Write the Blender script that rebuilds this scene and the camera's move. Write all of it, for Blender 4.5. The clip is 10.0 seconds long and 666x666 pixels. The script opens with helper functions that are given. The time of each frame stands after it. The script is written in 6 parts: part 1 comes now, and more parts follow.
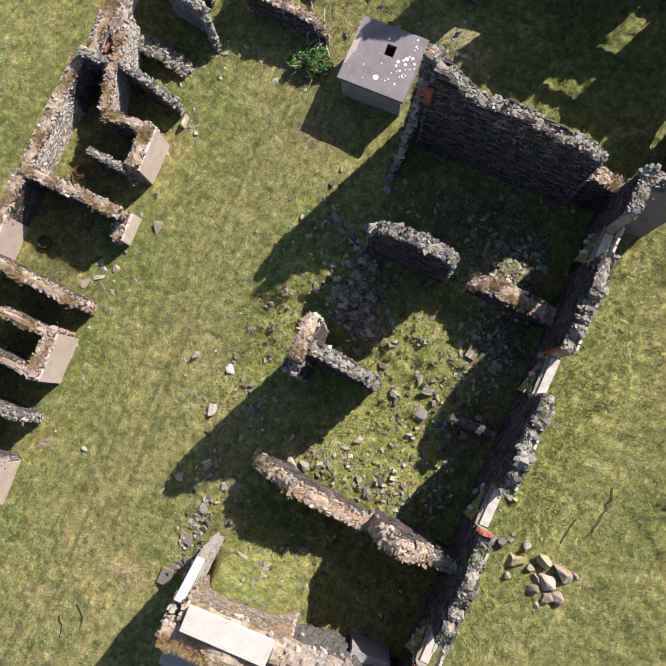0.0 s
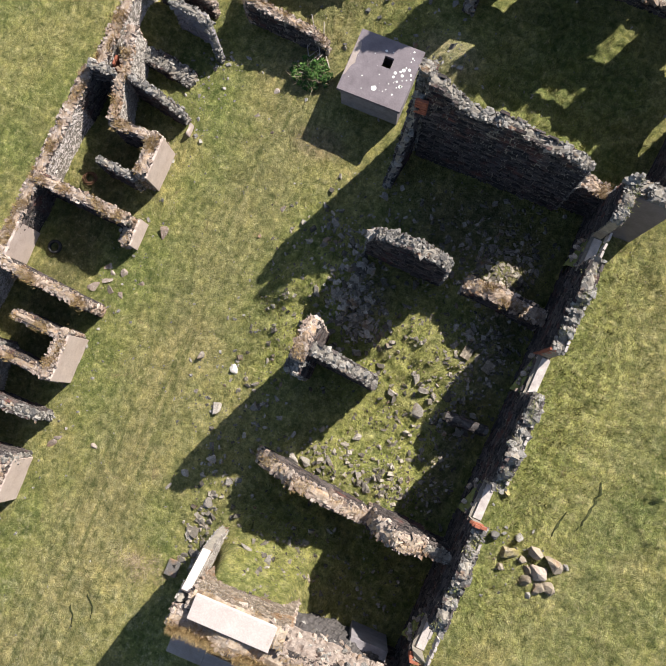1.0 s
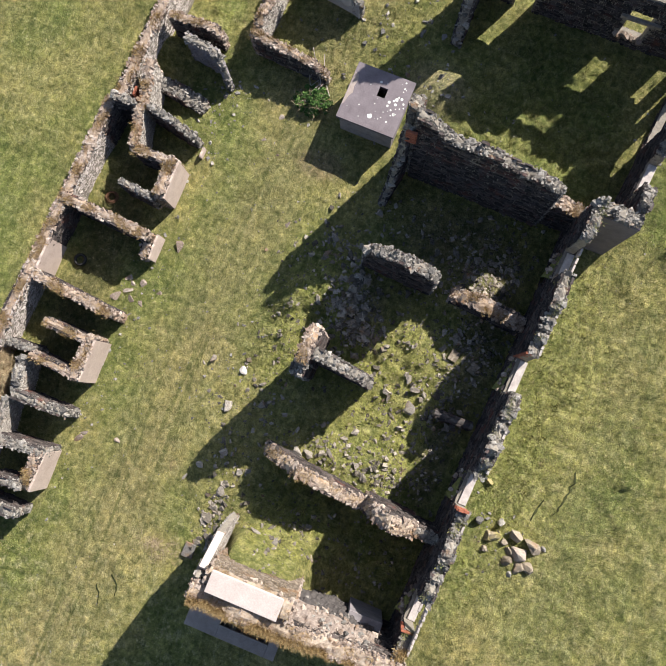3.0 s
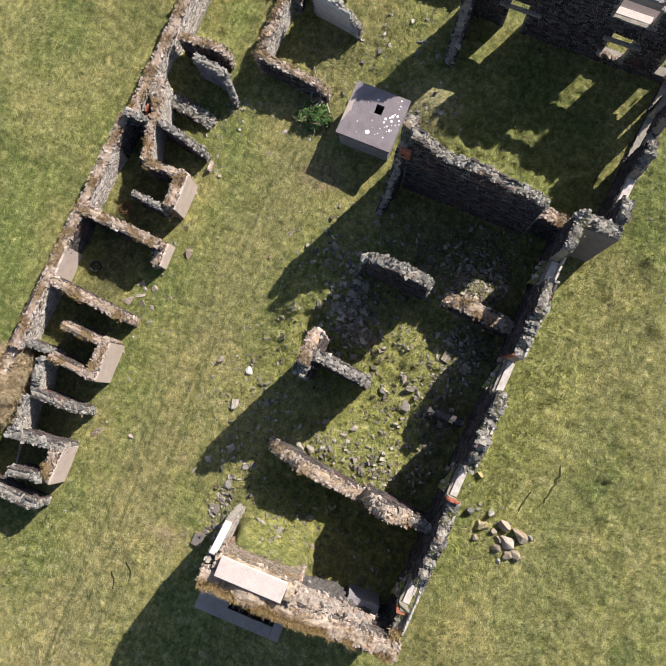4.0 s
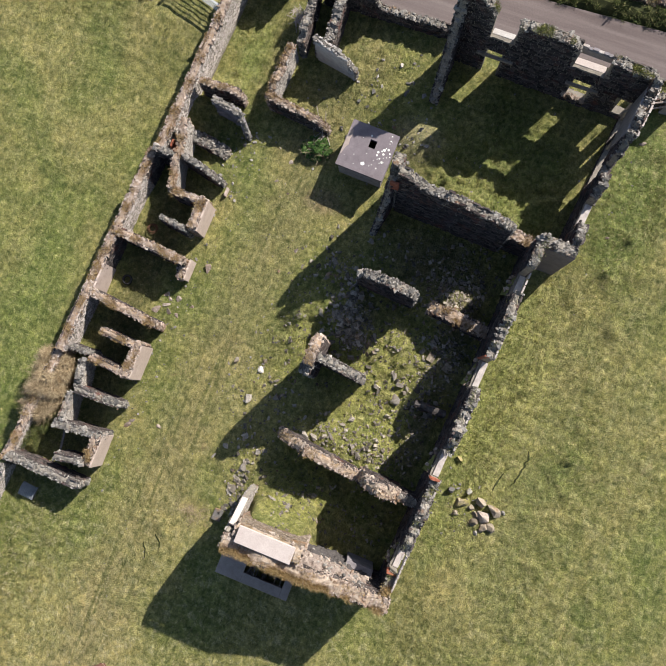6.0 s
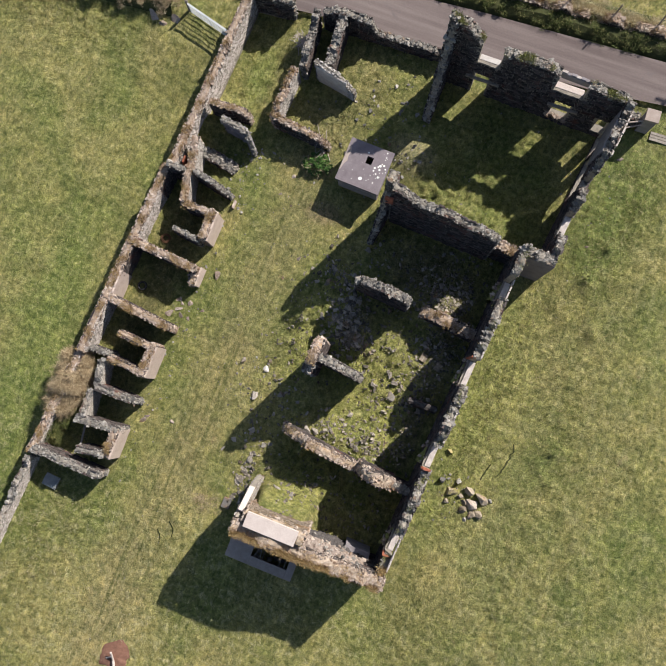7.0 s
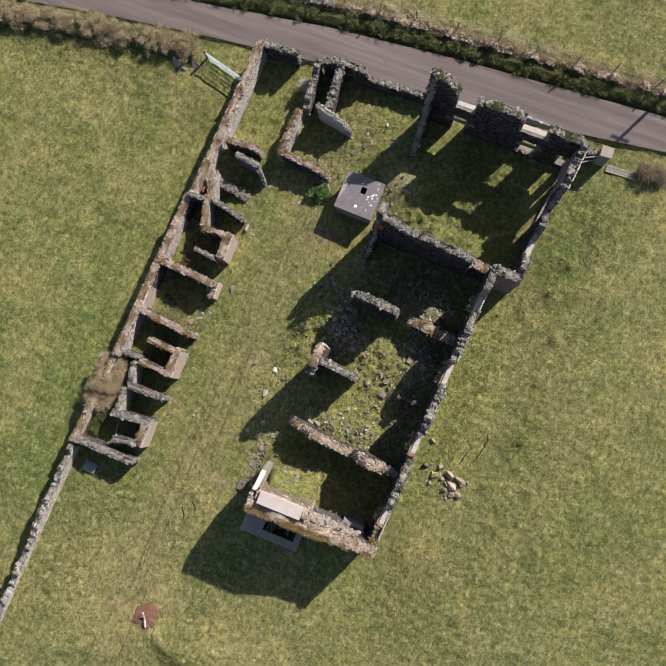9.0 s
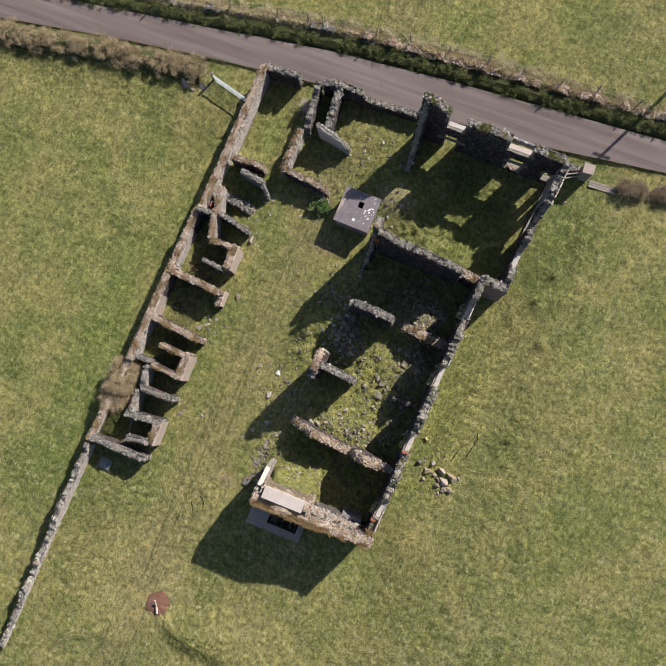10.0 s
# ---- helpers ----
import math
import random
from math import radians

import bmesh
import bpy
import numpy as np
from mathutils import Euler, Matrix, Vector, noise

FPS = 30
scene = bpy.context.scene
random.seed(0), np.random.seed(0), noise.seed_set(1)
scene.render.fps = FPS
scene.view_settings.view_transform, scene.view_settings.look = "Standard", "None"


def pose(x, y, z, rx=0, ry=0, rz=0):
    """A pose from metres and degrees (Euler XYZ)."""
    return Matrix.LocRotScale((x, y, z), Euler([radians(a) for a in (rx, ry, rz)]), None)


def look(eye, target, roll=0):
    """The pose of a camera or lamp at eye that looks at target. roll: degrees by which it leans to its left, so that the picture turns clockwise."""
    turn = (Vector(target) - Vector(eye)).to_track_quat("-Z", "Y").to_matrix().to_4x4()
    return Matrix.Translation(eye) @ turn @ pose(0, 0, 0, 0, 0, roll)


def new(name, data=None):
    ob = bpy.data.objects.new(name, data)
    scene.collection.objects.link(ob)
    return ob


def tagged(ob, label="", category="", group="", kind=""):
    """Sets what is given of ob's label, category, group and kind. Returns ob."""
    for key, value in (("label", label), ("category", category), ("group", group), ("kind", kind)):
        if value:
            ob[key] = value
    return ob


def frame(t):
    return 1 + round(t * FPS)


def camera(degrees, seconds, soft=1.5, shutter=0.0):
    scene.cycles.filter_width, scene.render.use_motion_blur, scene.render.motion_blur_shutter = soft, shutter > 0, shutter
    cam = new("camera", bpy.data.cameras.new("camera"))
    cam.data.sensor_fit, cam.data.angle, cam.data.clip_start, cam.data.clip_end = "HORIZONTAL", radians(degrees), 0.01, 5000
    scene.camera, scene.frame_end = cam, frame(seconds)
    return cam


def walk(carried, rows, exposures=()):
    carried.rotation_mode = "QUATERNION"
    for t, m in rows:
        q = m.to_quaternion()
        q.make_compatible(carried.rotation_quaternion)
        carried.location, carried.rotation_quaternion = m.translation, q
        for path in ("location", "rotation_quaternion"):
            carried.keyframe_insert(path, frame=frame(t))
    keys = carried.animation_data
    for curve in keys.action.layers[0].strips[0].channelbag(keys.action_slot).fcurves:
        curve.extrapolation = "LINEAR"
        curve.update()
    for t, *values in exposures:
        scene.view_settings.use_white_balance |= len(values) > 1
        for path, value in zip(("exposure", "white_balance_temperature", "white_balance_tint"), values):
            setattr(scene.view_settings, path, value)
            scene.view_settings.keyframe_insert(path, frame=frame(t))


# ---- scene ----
cam = camera(50.0, 10.0, soft=1.15)
# seconds, eye in metres, turn in degrees
ROWS = [
    (0.0, -2.863, -0.618, 31.036, 6.216, 2.349, 21.589),
    (0.5, -2.814, -0.608, 31.633, 6.141, 2.388, 21.567),
    (1.0, -2.772, -0.583, 32.275, 6.066, 2.425, 21.546),
    (1.5, -2.730, -0.548, 32.983, 5.990, 2.462, 21.523),
    (2.0, -2.687, -0.509, 33.773, 5.914, 2.501, 21.502),
    (2.5, -2.641, -0.471, 34.658, 5.839, 2.538, 21.481),
    (3.0, -2.587, -0.436, 35.650, 5.763, 2.576, 21.459),
    (3.5, -2.525, -0.407, 36.753, 5.688, 2.614, 21.438),
    (4.0, -2.453, -0.385, 37.974, 5.613, 2.651, 21.415),
    (4.5, -2.370, -0.370, 39.310, 5.537, 2.689, 21.394),
    (5.0, -2.277, -0.362, 40.761, 5.462, 2.727, 21.372),
    (5.5, -2.174, -0.358, 42.320, 5.387, 2.764, 21.351),
    (6.0, -2.061, -0.356, 43.979, 5.311, 2.802, 21.329),
    (6.5, -1.941, -0.350, 45.727, 5.236, 2.840, 21.307),
    (7.0, -1.815, -0.339, 47.551, 5.161, 2.877, 21.286),
    (7.5, -1.686, -0.313, 49.432, 5.085, 2.915, 21.264),
    (8.0, -1.557, -0.266, 51.350, 5.010, 2.953, 21.242),
    (8.5, -1.431, -0.191, 53.284, 4.935, 2.991, 21.220),
    (9.0, -1.314, -0.077, 55.209, 4.859, 3.028, 21.199),
    (9.5, -1.209, 0.083, 57.097, 4.783, 3.066, 21.178),
    (10.0, -1.121, 0.303, 58.917, 4.708, 3.104, 21.156),
]
walk(cam, [(t, pose(x, y, z, rx, ry, rz)) for t, x, y, z, rx, ry, rz in ROWS],
     [(0.0, 0.83), (5.0, 0.67), (10.0, 0.31)])

# ---- light ----
SUN_ELEV, SUN_AZ = 36.0, 25.3   # azimuth in degrees east of north (+y)
world = bpy.data.worlds.new("sky")
scene.world = world
world.use_nodes = True
wn = world.node_tree
sky = wn.nodes.new("ShaderNodeTexSky")
sky.sky_type = "NISHITA"
sky.sun_disc = False
sky.sun_elevation, sky.sun_rotation = radians(SUN_ELEV), radians(SUN_AZ)
wn.links.new(sky.outputs[0], wn.nodes["Background"].inputs[0])
wn.nodes["Background"].inputs[1].default_value = 0.075
sun = new("sun", bpy.data.lights.new("sun", "SUN"))
sun.data.energy, sun.data.angle, sun.data.color = 4.95, radians(0.53), (1.0, 0.95, 0.87)
_e, _a = radians(SUN_ELEV), radians(SUN_AZ)
SUN_DIR = Vector((math.sin(_a) * math.cos(_e), math.cos(_a) * math.cos(_e), math.sin(_e)))
sun.matrix_world = look(SUN_DIR * 60, (0, 0, 0))

# ---- materials ----
def mat_new(name, rough=0.9):
    m = bpy.data.materials.new(name)
    m.use_nodes = True
    b = m.node_tree.nodes["Principled BSDF"]
    b.inputs["Roughness"].default_value = rough
    b.inputs["Specular IOR Level"].default_value = 0.25
    return m, m.node_tree, b


def add(nt, kind, **inputs):
    n = nt.nodes.new(kind)
    for k, v in inputs.items():
        n.inputs[k].default_value = v
    return n


def noise_tex(nt, co, scale, detail=4.0, rough=0.6, distort=0.0):
    n = add(nt, "ShaderNodeTexNoise", Scale=scale, Detail=detail, Roughness=rough, Distortion=distort)
    nt.links.new(co, n.inputs["Vector"])
    return n.outputs["Fac"]


def ramp(nt, fac, stops):
    n = nt.nodes.new("ShaderNodeValToRGB")
    els = n.color_ramp.elements
    while len(els) < len(stops):
        els.new(0.5)
    for e, (p, c) in zip(els, stops):
        e.position = p
        e.color = (*c, 1) if len(c) == 3 else c
    nt.links.new(fac, n.inputs[0])
    return n.outputs[0]


def mask(nt, fac, lo, hi):
    n = add(nt, "ShaderNodeMapRange")
    n.interpolation_type = "SMOOTHSTEP"
    n.inputs["From Min"].default_value, n.inputs["From Max"].default_value = lo, hi
    nt.links.new(fac, n.inputs["Value"])
    return n.outputs[0]


def mix(nt, fac, a, b, mode="MIX"):
    n = nt.nodes.new("ShaderNodeMix")
    n.data_type, n.blend_type = "RGBA", mode
    for sock, v in ((n.inputs[0], fac), (n.inputs[6], a), (n.inputs[7], b)):
        if isinstance(v, (int, float)):
            sock.default_value = v
        elif isinstance(v, tuple):
            sock.default_value = (*v, 1)
        else:
            nt.links.new(v, sock)
    return n.outputs[2]


def math_node(nt, op, a, b):
    n = nt.nodes.new("ShaderNodeMath")
    n.operation = op
    for sock, v in zip(n.inputs, (a, b)):
        if isinstance(v, (int, float)):
            sock.default_value = v
        else:
            nt.links.new(v, sock)
    return n.outputs[0]


def bump(nt, b, height, strength=0.5, dist=0.05):
    n = add(nt, "ShaderNodeBump", Strength=strength, Distance=dist)
    nt.links.new(height, n.inputs["Height"])
    nt.links.new(n.outputs[0], b.inputs["Normal"])


def where(nt):
    return nt.nodes.new("ShaderNodeNewGeometry").outputs["Position"]


def piece_random(nt, islands):
    if islands:
        return nt.nodes.new("ShaderNodeNewGeometry").outputs["Random Per Island"]
    return nt.nodes.new("ShaderNodeObjectInfo").outputs["Random"]


def stone_mat(name, dark, light, lichen=0.35, rust=0.15, moss=0.15, islands=False, iron=(0.3, 0.18, 0.1)):
    """Weathered rubble: greys that differ stone by stone, with pale and orange lichen and moss."""
    m, nt, b = mat_new(name, 0.92)
    co = where(nt)
    r = piece_random(nt, islands)
    base = ramp(nt, r, [(0.0, dark), (0.45, tuple((d + l) / 2 for d, l in zip(dark, light))), (0.8, light), (1.0, tuple(min(1, c * 1.25) for c in light))])
    grain = noise_tex(nt, co, 22, 5, 0.7)
    base = mix(nt, 0.8, base, ramp(nt, grain, [(0.28, (0.2, 0.2, 0.2)), (0.72, (0.82, 0.8, 0.77))]), "OVERLAY")
    big = noise_tex(nt, co, 1.3, 4, 0.6)
    base = mix(nt, mask(nt, big, 0.62 - rust * 0.5, 0.78), base, iron)
    l1 = noise_tex(nt, co, 5.5, 5, 0.65)
    base = mix(nt, mask(nt, l1, 0.68 - lichen * 0.35, 0.8), base, (0.62, 0.6, 0.55))
    l2 = noise_tex(nt, co, 3.1, 5, 0.7, 0.6)
    base = mix(nt, mask(nt, l2, 0.72 - moss * 0.4, 0.82), base, (0.17, 0.17, 0.045))
    nt.links.new(base, b.inputs["Base Color"])
    h = math_node(nt, "ADD", noise_tex(nt, co, 12, 6, 0.7), math_node(nt, "MULTIPLY", noise_tex(nt, co, 45, 3, 0.6), 0.4))
    bump(nt, b, h, 1.0, 0.06)
    return m


def plain_mat(name, c0, c1, scale=3.0, rough=0.9, stain=(0.12, 0.1, 0.08), stain_amount=0.25, bump_s=0.25):
    m, nt, b = mat_new(name, rough)
    co = where(nt)
    n1 = noise_tex(nt, co, scale, 5, 0.65)
    col = ramp(nt, n1, [(0.3, c0), (0.7, c1)])
    col = mix(nt, 0.35, col, ramp(nt, noise_tex(nt, co, scale * 11, 4, 0.7), [(0.3, (0.3, 0.3, 0.3)), (0.7, (0.72, 0.72, 0.72))]), "OVERLAY")
    n2 = noise_tex(nt, co, scale * 0.45, 5, 0.7, 0.4)
    col = mix(nt, mask(nt, n2, 0.75 - stain_amount * 0.5, 0.85), col, stain)
    nt.links.new(col, b.inputs["Base Color"])
    bump(nt, b, noise_tex(nt, co, scale * 9, 5, 0.7), bump_s, 0.02)
    return m


def leaf_mat(name, a, c, e):
    m, nt, b = mat_new(name, 0.8)
    col = ramp(nt, piece_random(nt, True), [(0.0, a), (0.55, c), (1.0, e)])
    nt.links.new(col, b.inputs["Base Color"])
    return m


# wall faces darkened for the shade they stand in; tops keep sunlit greys
M_FACE = stone_mat("rubble_face_shade_dark", (0.038, 0.033, 0.034), (0.125, 0.105, 0.1), 0.08, 0.22, 0.06, True, (0.17, 0.075, 0.06))
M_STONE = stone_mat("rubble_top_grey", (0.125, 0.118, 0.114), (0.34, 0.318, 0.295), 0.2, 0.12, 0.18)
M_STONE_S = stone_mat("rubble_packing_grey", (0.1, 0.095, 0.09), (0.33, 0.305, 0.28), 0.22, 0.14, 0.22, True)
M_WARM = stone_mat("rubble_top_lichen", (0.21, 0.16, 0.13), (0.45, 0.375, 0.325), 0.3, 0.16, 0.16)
M_WARM_S = stone_mat("rubble_packing_lichen", (0.27, 0.2, 0.16), (0.48, 0.4, 0.35), 0.28, 0.35, 0.2, True)
M_PALE_TOP = stone_mat("rubble_top_pale", (0.26, 0.24, 0.215), (0.5, 0.47, 0.43), 0.35, 0.1, 0.12)
TOP_SMALL = {M_STONE.name: M_STONE_S, M_WARM.name: M_WARM_S, M_PALE_TOP.name: M_STONE_S}
M_SLATE = stone_mat("rubble_fallen", (0.14, 0.125, 0.11), (0.42, 0.375, 0.33), 0.18, 0.14, 0.3)
M_SLATES = stone_mat("rubble_fallen_small", (0.1, 0.088, 0.074), (0.38, 0.335, 0.285), 0.15, 0.14, 0.4, True)
M_WARM_FACE = stone_mat("rubble_face_lichen", (0.18, 0.145, 0.115), (0.31, 0.255, 0.205), 0.2, 0.25, 0.25, True)
M_PALE = stone_mat("rubble_face_limed", (0.27, 0.24, 0.22), (0.46, 0.42, 0.385), 0.4, 0.12, 0.1, True)
M_CORE = plain_mat("wall_core_mortar", (0.17, 0.15, 0.13), (0.34, 0.3, 0.25), 4.0, 0.95, (0.2, 0.12, 0.06), 0.3, 0.6)
M_CONC = plain_mat("concrete_pale", (0.3, 0.238, 0.208), (0.42, 0.345, 0.305), 2.0, 0.9, (0.3, 0.24, 0.18), 0.12)
M_CONCW = plain_mat("concrete_sunbleached", (0.5, 0.42, 0.38), (0.6, 0.515, 0.47), 1.6, 0.9, (0.45, 0.38, 0.32), 0.1)
M_RENDER = plain_mat("render_pinkish", (0.44, 0.345, 0.3), (0.56, 0.455, 0.4), 1.8, 0.9, (0.3, 0.22, 0.17), 0.25, 0.3)
M_SLAB = plain_mat("concrete_pinkish", (0.5, 0.42, 0.385), (0.59, 0.51, 0.47), 1.6, 0.9, (0.34, 0.27, 0.22), 0.25)
M_ROOF = plain_mat("concrete_purple_grey", (0.165, 0.138, 0.15), (0.235, 0.2, 0.215), 1.6, 0.8, (0.1, 0.085, 0.095), 0.35)
M_PLASTER = plain_mat("plaster_grey", (0.2, 0.18, 0.19), (0.32, 0.29, 0.3), 2.2, 0.9, (0.12, 0.1, 0.1), 0.2)
M_WHITE = plain_mat("limewash_white", (0.47, 0.425, 0.395), (0.64, 0.6, 0.565), 3.0, 0.85, (0.45, 0.4, 0.34), 0.2)
M_BRICK = plain_mat("brick_red", (0.3, 0.095, 0.055), (0.43, 0.16, 0.1), 6.0, 0.9, (0.25, 0.12, 0.09), 0.2)
M_BRICKD = plain_mat("rust", (0.1, 0.05, 0.03), (0.2, 0.1, 0.06), 8.0, 0.9)
M_TIMBER = plain_mat("weathered_timber", (0.2, 0.17, 0.14), (0.36, 0.32, 0.28), 5.0, 0.85, (0.1, 0.08, 0.07), 0.2)
M_RUBBER = plain_mat("tyre_rubber", (0.02, 0.02, 0.02), (0.045, 0.045, 0.045), 6.0, 0.75, (0.06, 0.055, 0.045), 0.2)
M_METAL = plain_mat("galvanised_sheet", (0.42, 0.44, 0.46), (0.62, 0.63, 0.64), 3.0, 0.5, (0.3, 0.25, 0.2), 0.15)
def road_mat():
    """Worn tarmac: streaks along the lane where wheels run, grit and patches."""
    m, nt, b = mat_new("tarmac_lane", 0.88)
    co = where(nt)
    mp = add(nt, "ShaderNodeMapping")
    mp.inputs["Rotation"].default_value = (0, 0, radians(-6))
    mp.inputs["Scale"].default_value = (0.07, 1.5, 1)
    nt.links.new(co, mp.inputs[0])
    col = ramp(nt, noise_tex(nt, mp.outputs[0], 1.0, 3, 0.6, 0.3), [(0.3, (0.122, 0.095, 0.091)), (0.5, (0.168, 0.134, 0.128)), (0.7, (0.215, 0.176, 0.166))])
    col = mix(nt, 0.4, col, ramp(nt, noise_tex(nt, co, 14, 5, 0.75), [(0.3, (0.3, 0.3, 0.3)), (0.7, (0.72, 0.71, 0.7))]), "OVERLAY")
    col = mix(nt, mask(nt, noise_tex(nt, co, 0.7, 5, 0.7, 0.5), 0.6, 0.72), col, (0.15, 0.125, 0.125))
    nt.links.new(col, b.inputs["Base Color"])
    bump(nt, b, noise_tex(nt, co, 40, 4, 0.7), 0.4, 0.02)
    return m


M_ROAD = road_mat()
M_LIMED = plain_mat("old_limewash", (0.38, 0.325, 0.3), (0.62, 0.555, 0.515), 3.6, 0.92, (0.2, 0.15, 0.11), 0.35, 0.8)
M_PINK = plain_mat("pinkish_rubble_earth", (0.2, 0.15, 0.125), (0.39, 0.33, 0.29), 3.4, 0.95, (0.34, 0.2, 0.1), 0.3, 1.0)
M_DARK = plain_mat("masonry_darkened", (0.06, 0.054, 0.054), (0.14, 0.124, 0.118), 4.0, 0.95, (0.1, 0.065, 0.05), 0.3, 1.0)
M_RED = plain_mat("red_earth", (0.13, 0.065, 0.045), (0.23, 0.12, 0.085), 2.5, 0.95, (0.1, 0.06, 0.045), 0.3, 0.7)
M_WHITE_SPOT = plain_mat("white_lichen_spot", (0.75, 0.74, 0.7), (0.85, 0.84, 0.8), 9.0)
M_GRASS = leaf_mat("grass_tufts", (0.14, 0.17, 0.045), (0.26, 0.26, 0.09), (0.4, 0.36, 0.17))
M_STRAW = leaf_mat("dead_grass", (0.25, 0.19, 0.1), (0.42, 0.33, 0.19), (0.56, 0.46, 0.3))
M_LEAF = leaf_mat("shrub_leaves", (0.03, 0.08, 0.016), (0.075, 0.16, 0.035), (0.16, 0.26, 0.07))
M_HEATH = leaf_mat("brown_hedge_twigs", (0.16, 0.11, 0.075), (0.34, 0.26, 0.18), (0.5, 0.4, 0.28))
M_TUSSOCK = leaf_mat("coarse_tussocks", (0.09, 0.1, 0.025), (0.19, 0.19, 0.06), (0.36, 0.32, 0.14))
M_BLEACH = leaf_mat("bleached_grass", (0.42, 0.34, 0.19), (0.6, 0.51, 0.33), (0.74, 0.66, 0.46))
M_GOLD = leaf_mat("wall_moss", (0.2, 0.12, 0.05), (0.36, 0.245, 0.11), (0.48, 0.37, 0.2))
M_THORN = leaf_mat("thorn_twigs", (0.24, 0.17, 0.1), (0.48, 0.37, 0.23), (0.66, 0.54, 0.36))
M_HEDGE = leaf_mat("hedge_scrub", (0.04, 0.06, 0.015), (0.11, 0.135, 0.035), (0.26, 0.23, 0.1))


M_BOULDER = stone_mat("boulder_tan", (0.22, 0.18, 0.135), (0.34, 0.285, 0.225), 0.25, 0.2, 0.3)
M_YELLOW = stone_mat("boulder_yellow_lichen", (0.34, 0.27, 0.16), (0.5, 0.42, 0.3), 0.3, 0.55, 0.2, False, (0.48, 0.4, 0.06))
M_STONES2 = stone_mat("pebble_pale", (0.19, 0.18, 0.17), (0.42, 0.39, 0.36), 0.3, 0.1, 0.1, True)
M_TOPW = plain_mat("wall_top_earth", (0.25, 0.175, 0.115), (0.5, 0.4, 0.325), 5.0, 0.95, (0.33, 0.185, 0.07), 0.55, 1.0)
M_LICHEN = plain_mat("lichened_wall_top", (0.3, 0.225, 0.16), (0.55, 0.45, 0.365), 5.0, 0.95, (0.4, 0.22, 0.07), 0.55, 1.0)
M_MOSS = plain_mat("moss_on_stone", (0.12, 0.13, 0.04), (0.3, 0.3, 0.11), 6.0, 0.95, (0.4, 0.37, 0.32), 0.3, 0.7)
M_SOIL = plain_mat("hedge_soil", (0.04, 0.045, 0.018), (0.09, 0.095, 0.035), 3.0, 0.95, (0.06, 0.07, 0.02), 0.4, 0.7)


